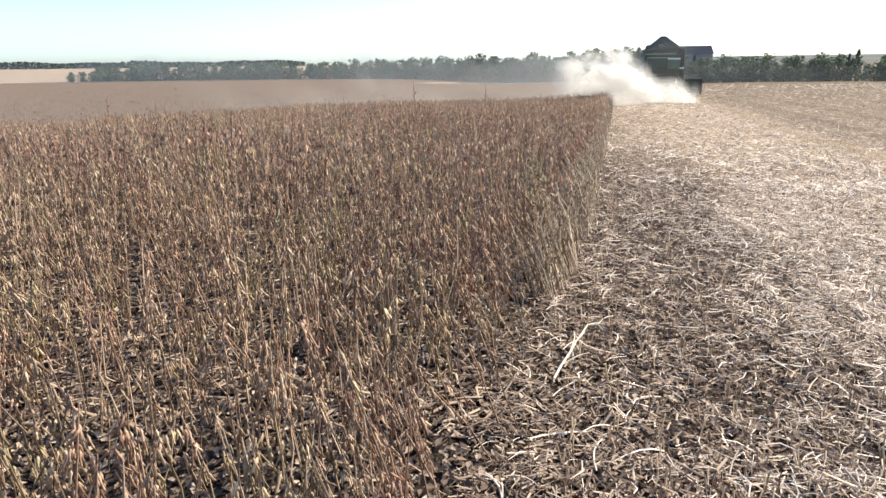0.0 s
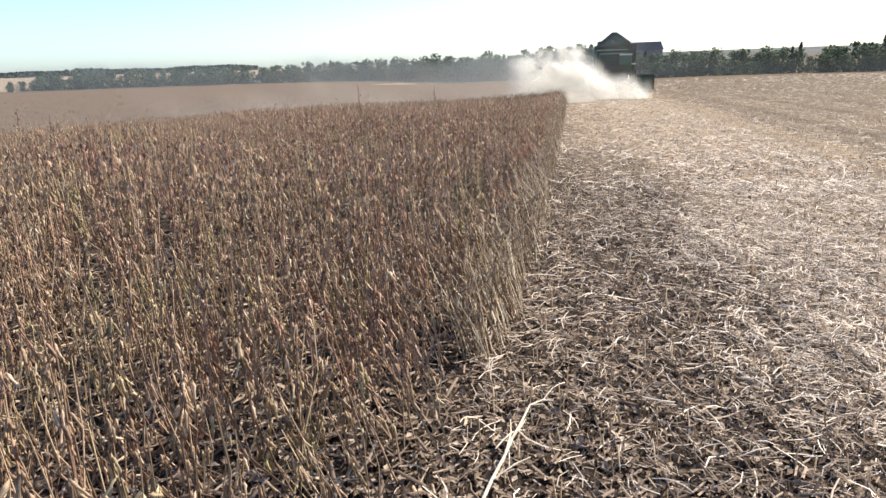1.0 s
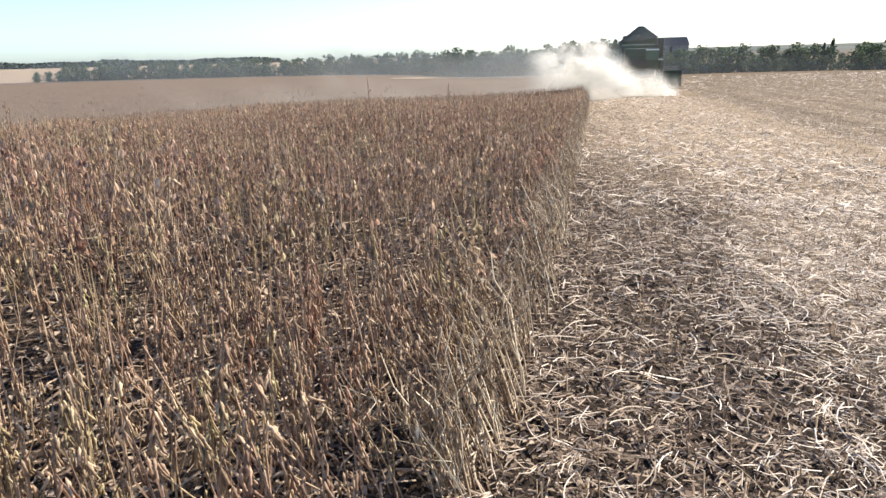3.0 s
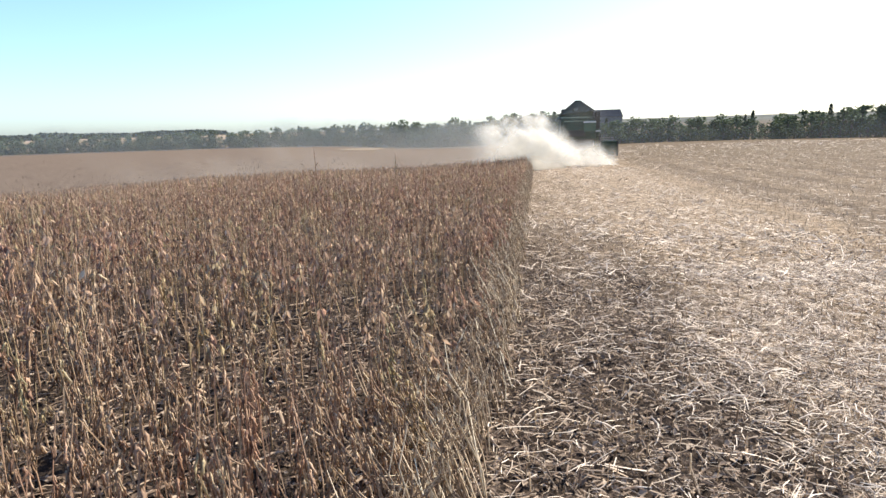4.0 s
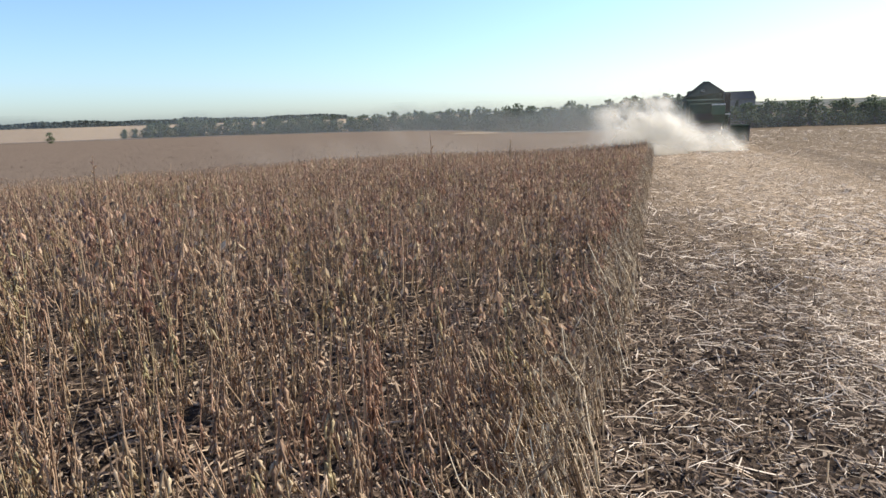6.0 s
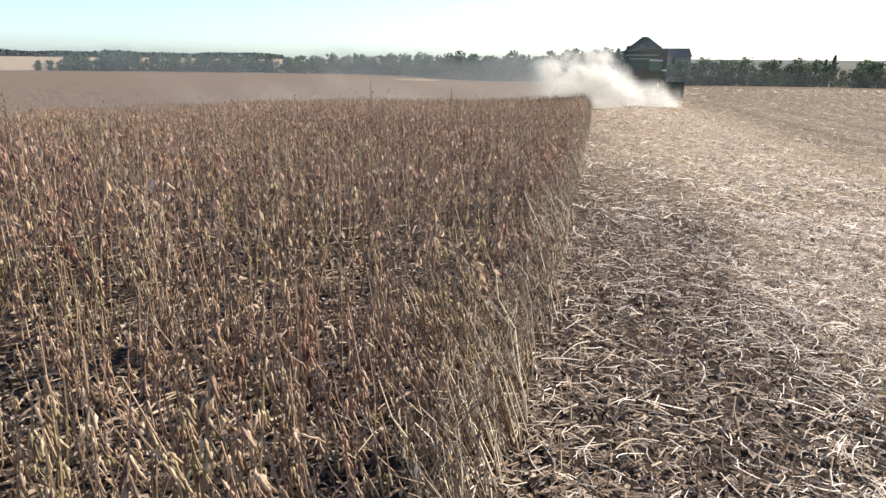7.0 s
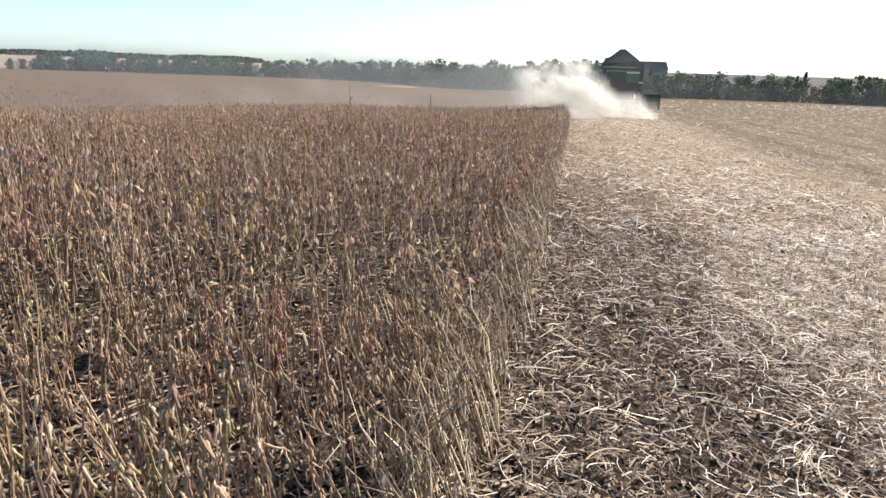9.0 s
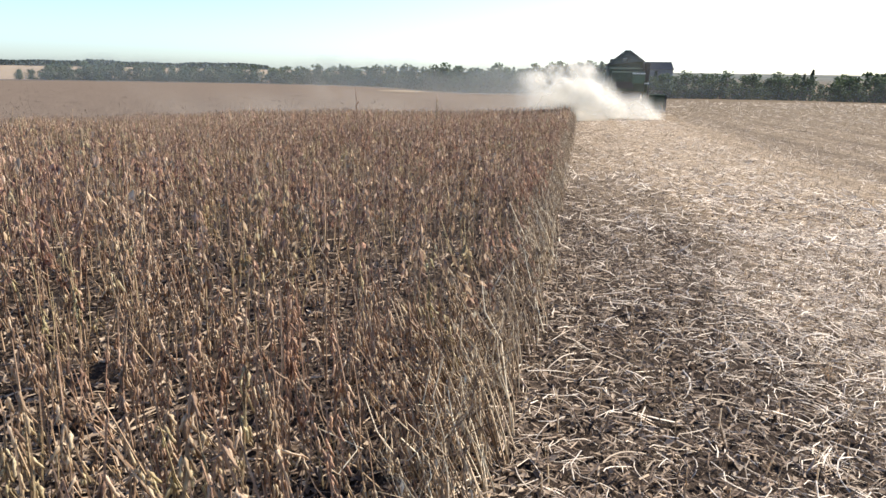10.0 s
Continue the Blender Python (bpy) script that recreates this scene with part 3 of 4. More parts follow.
def far_canopy():
    r = np.geomspace(40, 300, 70)
    q = np.radians(np.linspace(-50, 17, 150))
    rr, qq = np.meshgrid(r, q, indexing="ij")
    x, y = rr * np.sin(qq), rr * np.cos(qq)
    x = np.minimum(x, edge_x(y) + np.where(y > 58, 6.5, -0.4))
    z = land(x, y) + 0.70 + rng.normal(0, 0.04, x.shape)
    v = np.stack([x, y, z], 2).reshape(-1, 3)
    n = len(q)
    i, j = np.meshgrid(np.arange(len(r) - 1), np.arange(n - 1), indexing="ij")
    a = i * n + j
    f = np.stack([a, a + 1, a + 1 + n, a + n], 2).reshape(-1, 4)[:, ::-1]
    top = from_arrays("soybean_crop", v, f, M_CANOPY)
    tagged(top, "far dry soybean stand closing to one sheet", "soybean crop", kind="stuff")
    m = 8000
    rad, an = 55 * (300 / 55) ** rng.random(m), np.radians(rng.uniform(-46, 15, m))
    tx, ty = rad * np.sin(an), rad * np.cos(an)
    ok = tx < edge_x(ty) + 6
    tx, ty, rad = tx[ok], ty[ok], rad[ok]
    t = (np.array([(0, 0, 0), (0.09, 0.02, 0.5), (-0.07, 0.05, 0.45), (0.02, -0.08, 0.55), (0.0, 0.0, 0.85)]), np.array([(0, 1, 4), (0, 2, 4), (0, 3, 4), (1, 2, 3)]))
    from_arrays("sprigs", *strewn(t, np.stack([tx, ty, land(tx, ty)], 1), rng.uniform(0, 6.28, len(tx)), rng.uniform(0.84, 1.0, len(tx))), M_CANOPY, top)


far_canopy()


def pale_strip():
    """A bleached streak in the far stand."""
    u, v = np.meshgrid(np.linspace(-1, 1, 24), np.linspace(-1, 1, 8), indexing="ij")
    x, y = -1.0 + 6.4 * u, 182 + 20 * u + 11 * v * np.sqrt(1.02 - u * u)
    z = land(x, y) + 0.80 + 0.12 * (1 - u * u) * (1 - v * v)
    i, j = np.meshgrid(np.arange(23), np.arange(7), indexing="ij")
    a = i * 8 + j
    f = np.stack([a, a + 8, a + 9, a + 1], 2).reshape(-1, 4)
    tagged(from_arrays("bleached_crop", np.stack([x, y, z], 2).reshape(-1, 3), f, M_STREAK), "pale bleached streak in the far soybean stand", "soybean crop", kind="stuff")


pale_strip()


# ---- cut side: straw, chaff, stubble ----
def strip(length, width, bend, curl, parts=2):
    """A crushed stalk: a narrow folded strip in four pieces."""
    vs, fs = [], []
    for i in range(parts + 1):
        t = i / parts
        cx, cy, cz = (t - 0.5) * length, bend * length * (t - 0.5) ** 2 * 4, curl * length * math.sin(math.pi * t)
        w = width * (1 - 0.3 * abs(t - 0.5))
        vs += [(cx, cy - w, cz), (cx, cy, cz + w * 0.9), (cx, cy + w, cz)]
    for i in range(parts):
        for q in range(2):
            a = 3 * i + q
            fs += [(a, a + 3, a + 4), (a, a + 4, a + 1)]
    return np.array(vs), np.array(fs)


def offset(x, y):
    return (x - edge_x(y)) * CORN


def lay_straw(name, label, n, y0, y1, reach, size, thin, material, bright=True, behind=0.0):
    y = (y0 * (y1 / y0) ** rng.random(n) if y0 > 5 else (y0 ** 0.6 + (y1 ** 0.6 - y0 ** 0.6) * rng.random(n)) ** (1 / 0.6)) - behind
    off = rng.uniform(-0.25, 1, n) * reach(y)
    off = np.where(rng.random(n) < 0.04, rng.uniform(-1.5, 0, n), off)
    x = edge_x(y) + off / CORN
    # drifts: part of the straw is heaped in small tufts
    heap = rng.random(n) < (0.5 if bright else 0.25)
    hx, hy = np.round(x / 0.41), np.round(y / 0.37)
    hx, hy = (hx + 0.45 * np.sin(12.9 * hx + 78.2 * hy)) * 0.41, (hy + 0.45 * np.sin(39.3 * hx + 11.1 * hy)) * 0.37
    pull = np.where(heap, rng.uniform(0.15, 0.5, n), 0.0)
    x, y = x + (hx - x) * pull, y + (hy - y) * pull
    off = (x - edge_x(y)) * CORN
    # thin beside the crop, thick in the middle of the swath, thin again on the older cut
    if bright:
        far_side = np.clip(1.35 + 0.16 * (y - 5.5), 1.3, 1.85)
        want = (0.13 + 0.10 * step(y, 5, 8) + 0.78 * step(off - far_side + 0.25 * np.sin(1.1 * y) + 0.2 * np.sin(2.9 * y + x), -0.45, 0.5) + 0.45 * step(y, 8.5, 15)) * (0.4 + 0.6 * step(y, 2.2, 5.0))
    else:
        want = 0.62 + 0.3 * (1 - step(off, 1.2, 3.0))
    want = want * (1 - 0.82 * step(off + 0.4 * np.sin(0.5 * y), 3.6, 6.2)) * (0.85 + 0.3 * np.sin(2.1 * x + 0.4 * y) * np.sin(1.3 * y - x)) * step(off, -0.3, 0.05)
    want = want * (1 + (0.08 + 0.12 * step(y, 6, 14)) * (np.sin(2.3 * off + 5.0) + np.sin(4.9 * off + 2.2)))
    k = rng.random(n) < want
    x, y, heap = x[k], y[k], heap[k]
    pieces = []
    for q in range(8):
        r = np.random.default_rng(40 + q)
        t = strip(1.0, thin * r.uniform(0.7, 1.3), r.normal(0, 0.16), abs(r.normal(0, 0.07)), 4 if size > 0.12 else (2 if y0 < 5 and bright else 1))
        s = slice(q, None, 8)
        m = len(x[s])
        sc = size * np.minimum(rng.lognormal(0, 0.5, m), 2.2 if size < 0.15 else 1.6) * np.maximum(1, y[s] / 26)
        pl = np.stack([x[s], y[s], land(x[s], y[s]) + 0.006 + rng.random(m) ** 1.5 * np.where(heap[s], 0.085, 0.055)], 1)
        pieces.append(strewn(t, pl, rng.uniform(0, 6.28, m), sc, rng.normal(0, 0.36 if y0 < 5 else 0.45 if bright else 0.2, m), rng.uniform(0, 6.28, m)))
    return tagged(from_arrays(name, *joined(pieces), material), label, "straw", kind="stuff")


lay_straw("straw", "pale chopped straw scattered over the cut swath", 140000, 1.3, 10.0, lambda y: 1.2 + 0.64 * y, 0.070, 0.019, M_STRAW)
lay_straw("straw", "long pale curved stalks left on the swath", 4600, 1.3, 14.0, lambda y: 1.2 + 0.64 * y, 0.13, 0.014, M_STRAW, False)
lay_straw("chaff", "brown crushed stems and husks on the soil", 56000, 1.3, 10.0, lambda y: 1.2 + 0.64 * y, 0.038, 0.065, M_CHAFF, False)
lay_straw("straw", "pale straw on the swath further off", 80000, 9.0, 110.0, lambda y: 1.2 + 0.64 * y, 0.105, 0.030, M_STRAW)
lay_straw("chaff", "brown husks on the swath further off", 24000, 10.0, 90.0, lambda y: 1.2 + 0.64 * y, 0.055, 0.075, M_CHAFF, False)
lay_straw("straw", "pale chopped straw on the swath at the walker's back", 16000, 1.3, 9.0, lambda y: 4.5, 0.056, 0.022, M_STRAW, False, behind=7.7)


def edge_stalks():
    """Pale stripped stalks along the cut, leaning back against the stand."""
    kinds = []
    for q in range(8):
        r = np.random.default_rng(70 + q)
        back, high = r.uniform(0.10, 0.30), r.uniform(0.42, 0.70)
        line = [np.array((-back * t ** 1.3 + r.normal(0, 0.008), r.normal(0, 0.03) * t, high * t - 0.01)) for t in (0, 0.3, 0.6, 0.82, 1.0)]
        bits = [tube(line, [0.0052, 0.0048, 0.0042, 0.0034, 0.002])]
        for k in range(9):
            t = r.uniform(1.4, 4.0)
            i = min(int(t), 3)
            p = line[i] + (line[i + 1] - line[i]) * (t - i)
            if k < 2:
                bits.append(tube([p, p + (r.normal(0.0, 0.05), r.normal(0, 0.06), 0.06), p + (r.normal(0.03, 0.07), r.normal(0, 0.09), 0.13)], [0.003, 0.0026, 0.0015]))
            else:
                bits.append(strewn(pod_shape(r.uniform(0.04, 0.055), 0.0085, 1), [p], np.array([r.uniform(0, 6.28)]), [1.0]))
        kinds.append(joined(bits))
    n = 1500
    y = 2.6 * (40 / 2.6) ** rng.random(n)
    x = edge_x(y) + (0.03 - np.abs(rng.normal(0, 0.10, n)) + 0.04 * np.sin(4.3 * y)) / CORN
    k = (y > 4.1) & (rng.random(n) < 0.75 + 0.35 * np.sin(2.7 * y) * np.sin(1.1 * y + 1))
    x, y = x[k], y[k]
    pieces = []
    for q in range(8):
        m = len(x[q::8])
        pieces.append(strewn(kinds[q], np.stack([x[q::8], y[q::8], land(x[q::8], y[q::8])], 1), rng.normal(-math.atan(EDGE), 0.75, m), rng.uniform(0.55, 1.05, m) * np.maximum(1, y[q::8] / 30)))
    tagged(from_arrays("edge_stalks", *joined(pieces), M_EDGE), "pale stripped stalks leaning along the cut edge", "soybean stalks", kind="stuff")


edge_stalks()


def lay_stubble():
    t = tube([(0, 0, -0.01), (0.008, 0.0, 0.10)], [0.0036, 0.003])
    n = 6000
    yy = 1.2 + 48 * rng.random(n) ** 1.9
    off = rng.random(n) * (1.0 + 0.64 * yy)
    off = np.round(off / 0.19) * 0.19 + rng.normal(0, 0.025, n) + 0.05
    xx = edge_x(yy) + off / CORN
    pl = np.stack([xx, yy, land(xx, yy)], 1)
    v, f = strewn(t, pl, rng.uniform(0, 6.28, n), rng.uniform(0.6, 1.3, n) * np.where(yy > 9, 0.85, 1.0), np.abs(rng.normal(0, 0.22, n)), rng.uniform(0, 6.28, n))
    tagged(from_arrays("stubble", v, f, M_STUBBLE), "short brown cut stalks standing in sown rows", "stubble", kind="stuff")


lay_stubble()


def lay_leaves():
    n = 52000
    t = (np.array([(0, 0, 0), (0.5, 0.30, 0.16), (1, 0, 0.05), (0.5, -0.30, 0.2), (0.5, 0, -0.03)]) - (0.5, 0, 0), np.array([(0, 4, 1), (1, 4, 2), (2, 4, 3), (3, 4, 0)]))
    y = (1.0 + 3.6 * rng.random(n)) ** (1 / 0.6)
    x = edge_x(y) + 0.6 + 0.55 * y - rng.random(n) * (2.0 + 1.5 * y)
    k = rng.random(n) < 1 - 0.45 * step(x - edge_x(y), 0.8, 1.8)
    x, y = x[k], y[k]
    n = len(x)
    pl = np.stack([x, y, land(x, y) + 0.004 + 0.022 * rng.random(n)], 1)
    v, f = strewn(t, pl, rng.uniform(0, 6.28, n), rng.uniform(0.022, 0.060, n), rng.normal(0, 0.5, n), rng.uniform(0, 6.28, n))
    tagged(from_arrays("leaf_litter", v, f, M_LITTER), "curled dead leaves on dark soil under the plants", "leaf litter", kind="stuff")


lay_leaves()


def lay_fallen_stems():
    """Dropped twigs and pods between the standing plants."""
    n = 7000
    y = 2.4 + 6.0 * rng.random(n) ** 1.2
    x = edge_x(y) - rng.random(n) * (0.6 + 0.95 * y)
    pieces = []
    for q in range(6):
        r = np.random.default_rng(140 + q)
        t = strip(1.0, r.uniform(0.022, 0.045), r.normal(0, 0.16), abs(r.normal(0, 0.06)), 2)
        m = len(x[q::6])
        pl = np.stack([x[q::6], y[q::6], land(x[q::6], y[q::6]) + 0.012 + 0.05 * rng.random(m) ** 2], 1)
        pieces.append(strewn(t, pl, rng.uniform(0, 6.28, m), 0.10 * np.minimum(rng.lognormal(0, 0.5, m), 2.4), rng.normal(0, 0.3, m), rng.uniform(0, 6.28, m)))
    tagged(from_arrays("fallen_stems", *joined(pieces), M_CHAFF), "brown dropped twigs and pods between the soybean plants", "fallen stems", kind="stuff")


lay_fallen_stems()


# ---- weeds standing above the crop ----
def weed(x, y, height, seed):
    r = np.random.default_rng(seed)
    top = empty("weed", pose(x, y, float(land(x, y)), 0, 0, r.uniform(0, 360)), "tall dry weed standing above the soybeans", "weed", "weeds in the crop")
    line = [np.array((0.05 * t * t, 0.03 * math.sin(3 * t), t * height)) for t in np.linspace(0, 1, 6)]
    from_arrays("stem", *tube(line, [0.018, 0.017, 0.015, 0.012, 0.009, 0.004], 5), M_STEM_NEAR, top)
    for k in range(7):
        t = 0.35 + 0.6 * k / 7
        b = np.array((0.05 * t * t, 0.03 * math.sin(3 * t), t * height))
        w = r.uniform(0, 6.28)
        tip = b + np.array((math.cos(w) * 0.16, math.sin(w) * 0.16, 0.2)) * (1.2 - t)
        tw = tube([b, (b + tip) / 2 + (0, 0, -0.02), tip], [0.006, 0.005, 0.003])
        sd = [strewn(pod_shape(0.07, 0.018, 1), [b + (tip - b) * u], np.array([r.uniform(0, 6)]), [1.0]) for u in (0.4, 0.7, 1.0)]
        from_arrays("twig", *joined([tw] + sd), M_STEM, top)


weed(-0.98, 22.0, 1.68, 1)
weed(1.47, 22.0, 1.48, 2)
weed(-9.5, 18.0, 1.5, 3)


# ---- trees ----
def tree_broad(seed, height, wide):
    r = np.random.default_rng(seed)
    top = new("tree")
    limbs = [tube([(0, 0, -0.3), (0.05, 0, height * 0.3), (r.normal(0, 0.2), r.normal(0, 0.2), height * 0.75)], [0.17, 0.13, 0.04], 7)]
    lobes = []
    for k in range(20):
        w, hh = r.uniform(0, 6.28), r.uniform(0.07, 0.90)
        d = wide * r.uniform(0.25, 0.95) * math.sin(math.pi * min(0.97, hh * 0.66 + 0.31)) ** 0.6
        c = np.array((math.cos(w) * d, math.sin(w) * d, hh * height))
        lobes.append((c, r.uniform(0.55, 1.0) * wide * 0.46))
        limbs.append(tube([(0, 0, height * max(0.12, hh - 0.3)), c * (0.5, 0.5, 1) - (0, 0, 0.25), c], [0.07, 0.045, 0.015], 4))
    lobes.append((np.array((0, 0, height * 0.9)), wide * 0.35))
    from_arrays("trunk", *joined(limbs), M_BARK, top)
    pts, ys, sc = [], [], []
    for c, rad in lobes:
        m = int(22 * (rad / (wide * 0.4)) ** 2)
        d = r.normal(0, 1, (m, 3))
        d /= np.linalg.norm(d, axis=1)[:, None]
        pts.append(c + d * rad * r.uniform(0.55, 1.12, (m, 1)) * (1, 1, 0.85))
    pts = np.vstack(pts)
    m = len(pts)
    leaf = (np.array([(-0.5, 0, 0), (0, -0.32, 0.06), (0.5, 0, 0), (0, 0.32, -0.06)]), np.array([(0, 1, 2), (0, 2, 3)]))
    from_arrays("crown", *strewn(leaf, pts, r.uniform(0, 6.28, m), r.uniform(0.5, 1.05, m), r.normal(0, 0.9, m), r.uniform(0, 6.28, m)), M_LEAF, top)
    return top


def tree_spruce(seed, height):
    r = np.random.default_rng(seed)
    top = new("tree")
    from_arrays("trunk", *tube([(0, 0, -0.3), (0, 0, height * 0.5), (0, 0, height)], [0.15, 0.09, 0.01], 6), M_BARK, top)
    n = 420
    t = r.random(n) ** 0.7
    rad = (1 - t) * height * 0.22 * r.uniform(0.3, 1.0, n) + 0.05
    w = r.uniform(0, 6.28, n)
    pts = np.stack([np.cos(w) * rad, np.sin(w) * rad, height * (0.08 + 0.92 * t) - rad * 0.25], 1)
    leaf = (np.array([(-0.5, 0, 0), (0, -0.25, 0.05), (0.6, 0, -0.25), (0, 0.25, 0.05)]), np.array([(0, 1, 2), (0, 2, 3)]))
    from_arrays("crown", *strewn(leaf, pts, w, r.uniform(0.4, 0.8, n), r.normal(0, 0.3, n), r.uniform(0, 6.28, n)), M_NEEDLE, top)
    return top


def plant_trees():
    kinds = [tree_broad(s, 6.0 + 0.5 * (s % 3), 2.1 + 0.25 * (s % 4)) for s in range(7)] + [tree_spruce(50 + s, 7.0) for s in range(2)]
    for s, t in enumerate(kinds):
        tagged(t, "dark green spruce in the tree line" if s > 6 else "leafy green tree in a dense field-edge row", "tree", "trees of the field edge")
    r = np.random.default_rng(77)
    used = set()

    def put(k, az_deg, d, s):
        a = radians(az_deg)
        x, y = d * math.sin(a), d * math.cos(a)
        m = pose(x, y, float(land(x, y)), 0, 0, r.uniform(0, 360)) @ Matrix.Diagonal((s, s, s * r.uniform(0.9, 1.1), 1))
        if k not in used:
            used.add(k)
            kinds[k].matrix_world = m
            return kinds[k]
        c = copy_thing(kinds[k], pose(0, 0, 0))
        c.matrix_basis = m
        return c

    # the row behind the cut field
    az = 19.5
    while az < 47:
        for row in range(3):
            d = 166 + 5 * row + r.normal(0, 1.5)
            s = r.uniform(0.72, 0.98) * (1.0 + 0.35 * float(step(az, 34, 42)))
            if row == 0:
                s *= r.uniform(0.45, 0.75)
            if 32.6 < az < 33.6:
                s *= 0.62
            put(int(r.integers(0, 9)) if row == 2 else int(r.integers(0, 7)), az + r.normal(0, 0.15), d, s)
        az += r.uniform(0.5, 0.8)
    # the wood beyond the standing crop
    az = -29.8
    while az < 19.5:
        d0 = 296 - (az + 30) * 2.1
        for row in range(3):
            s = r.uniform(0.95, 1.15) * (1.0 + 0.36 * float(step(az, -14, 12))) * (0.62 if az < -28.2 else 1.0) * (0.75 if row == 0 else 1.0)
            put(int(r.integers(0, 9)) if row == 2 else int(r.integers(0, 7)), az + r.normal(0, 0.2), d0 + 6 * row + r.normal(0, 1.5), s)
        az += r.uniform(0.5, 0.75)
    put(2, -35.0, 255, 0.62)


plant_trees()


def far_wood():
    """The dark woods along the far hill."""
    r = np.random.default_rng(5)
    n = 9000
    az = np.radians(r.uniform(-56, -12, n))
    d = r.uniform(830, 900, n)
    x, y = d * np.sin(az), d * np.cos(az)
    h = r.random(n) * (6.3 + 0.9 * np.sin(az * 40) + 0.6 * np.sin(az * 97))
    leaf = (np.array([(-0.5, 0, 0), (0, -0.4, 0.3), (0.5, 0, 0.1), (0, 0.4, -0.3)]), np.array([(0, 1, 2), (0, 2, 3)]))
    tagged(from_arrays("far_woods", *strewn(leaf, np.stack([x, y, land(x, y) + h], 1), r.uniform(0, 6.28, n), r.uniform(2.0, 4.0, n), r.normal(0, 0.9, n), r.uniform(0, 6.28, n)), M_FAR_LEAF),
           "dark woods along a far hill", "woods", kind="stuff")


far_wood()


# ---- barn ----
def barn():
    a = radians(21.0)
    d = 340
    x, y = d * math.sin(a), d * math.cos(a)
    top = empty("barn", pose(x, y, float(land(x, y)), 0, 0, -21), "long grey barn with a dark hipped roof", "barn")
    w, g = 8.6, 5.2
    base = 5.0 - float(land(x, y))
    part("wall", box(-w, w, -g, g, -0.5, base), M_WALL, top)
    bm = bmesh.new()
    lo = [bm.verts.new(p) for p in ((-w - 0.4, -g - 0.5, base), (w + 0.4, -g - 0.5, base), (w + 0.4, g + 0.5, base), (-w - 0.4, g + 0.5, base))]
    ri = [bm.verts.new(p) for p in ((-w + 1.2, 0, base + 3.7), (w - 1.0, 0, base + 3.7))]
    for f in ((lo[0], lo[1], ri[1], ri[0]), (lo[2], lo[3], ri[0], ri[1]), (lo[1], lo[2], ri[1]), (lo[3], lo[0], ri[0]), lo[::-1]):
        bm.faces.new(f)
    part("roof", bm, M_ROOF, top)


barn()


# ---- combine harvester ----
def wheel(top, x, y, rad, width):
    bm = bmesh.new()
    n = 36
    prof = [(rad * 0.58, -width / 2), (rad * 0.9, -width / 2), (rad * 0.97, -width * 0.42), (rad, -width * 0.3), (rad, width * 0.3), (rad * 0.97, width * 0.42), (rad * 0.9, width / 2), (rad * 0.58, width / 2)]
    ring = [[bm.verts.new((x + b, y + a * math.cos(2 * math.pi * i / n), rad + a * math.sin(2 * math.pi * i / n))) for a, b in prof] for i in range(n)]
    for i in range(n):
        p, q = ring[i], ring[(i + 1) % n]
        for j in range(len(prof) - 1):
            bm.faces.new((p[j], p[j + 1], q[j + 1], q[j]))
        bm.faces.new((p[-1], p[0], q[0], q[-1]))
    for i in range(24):
        an = 2 * math.pi * i / 24
        for side in (-1, 1):
            c = Vector((x + side * width * 0.24, y + (rad + 0.01) * math.cos(an + side * 0.06), rad + (rad + 0.01) * math.sin(an + side * 0.06)))
            rod(c - Vector((width * 0.2, 0, 0)), c + Vector((width * 0.2, 0, 0)), 0.028, n=5, bm=bm)
    tyre = part("wheel", bm, M_RUBBER, top, "black rubber tyre with dusty lugs")
    bm = rod((x - width * 0.3, y, rad), (x + width * 0.3, y, rad), rad * 0.58, n=28)
    rod((x - width * 0.42, y, rad), (x + width * 0.42, y, rad), rad * 0.18, n=12, bm=bm)
    part("rim", bm, M_YELLOW, tyre, "yellow steel rim")


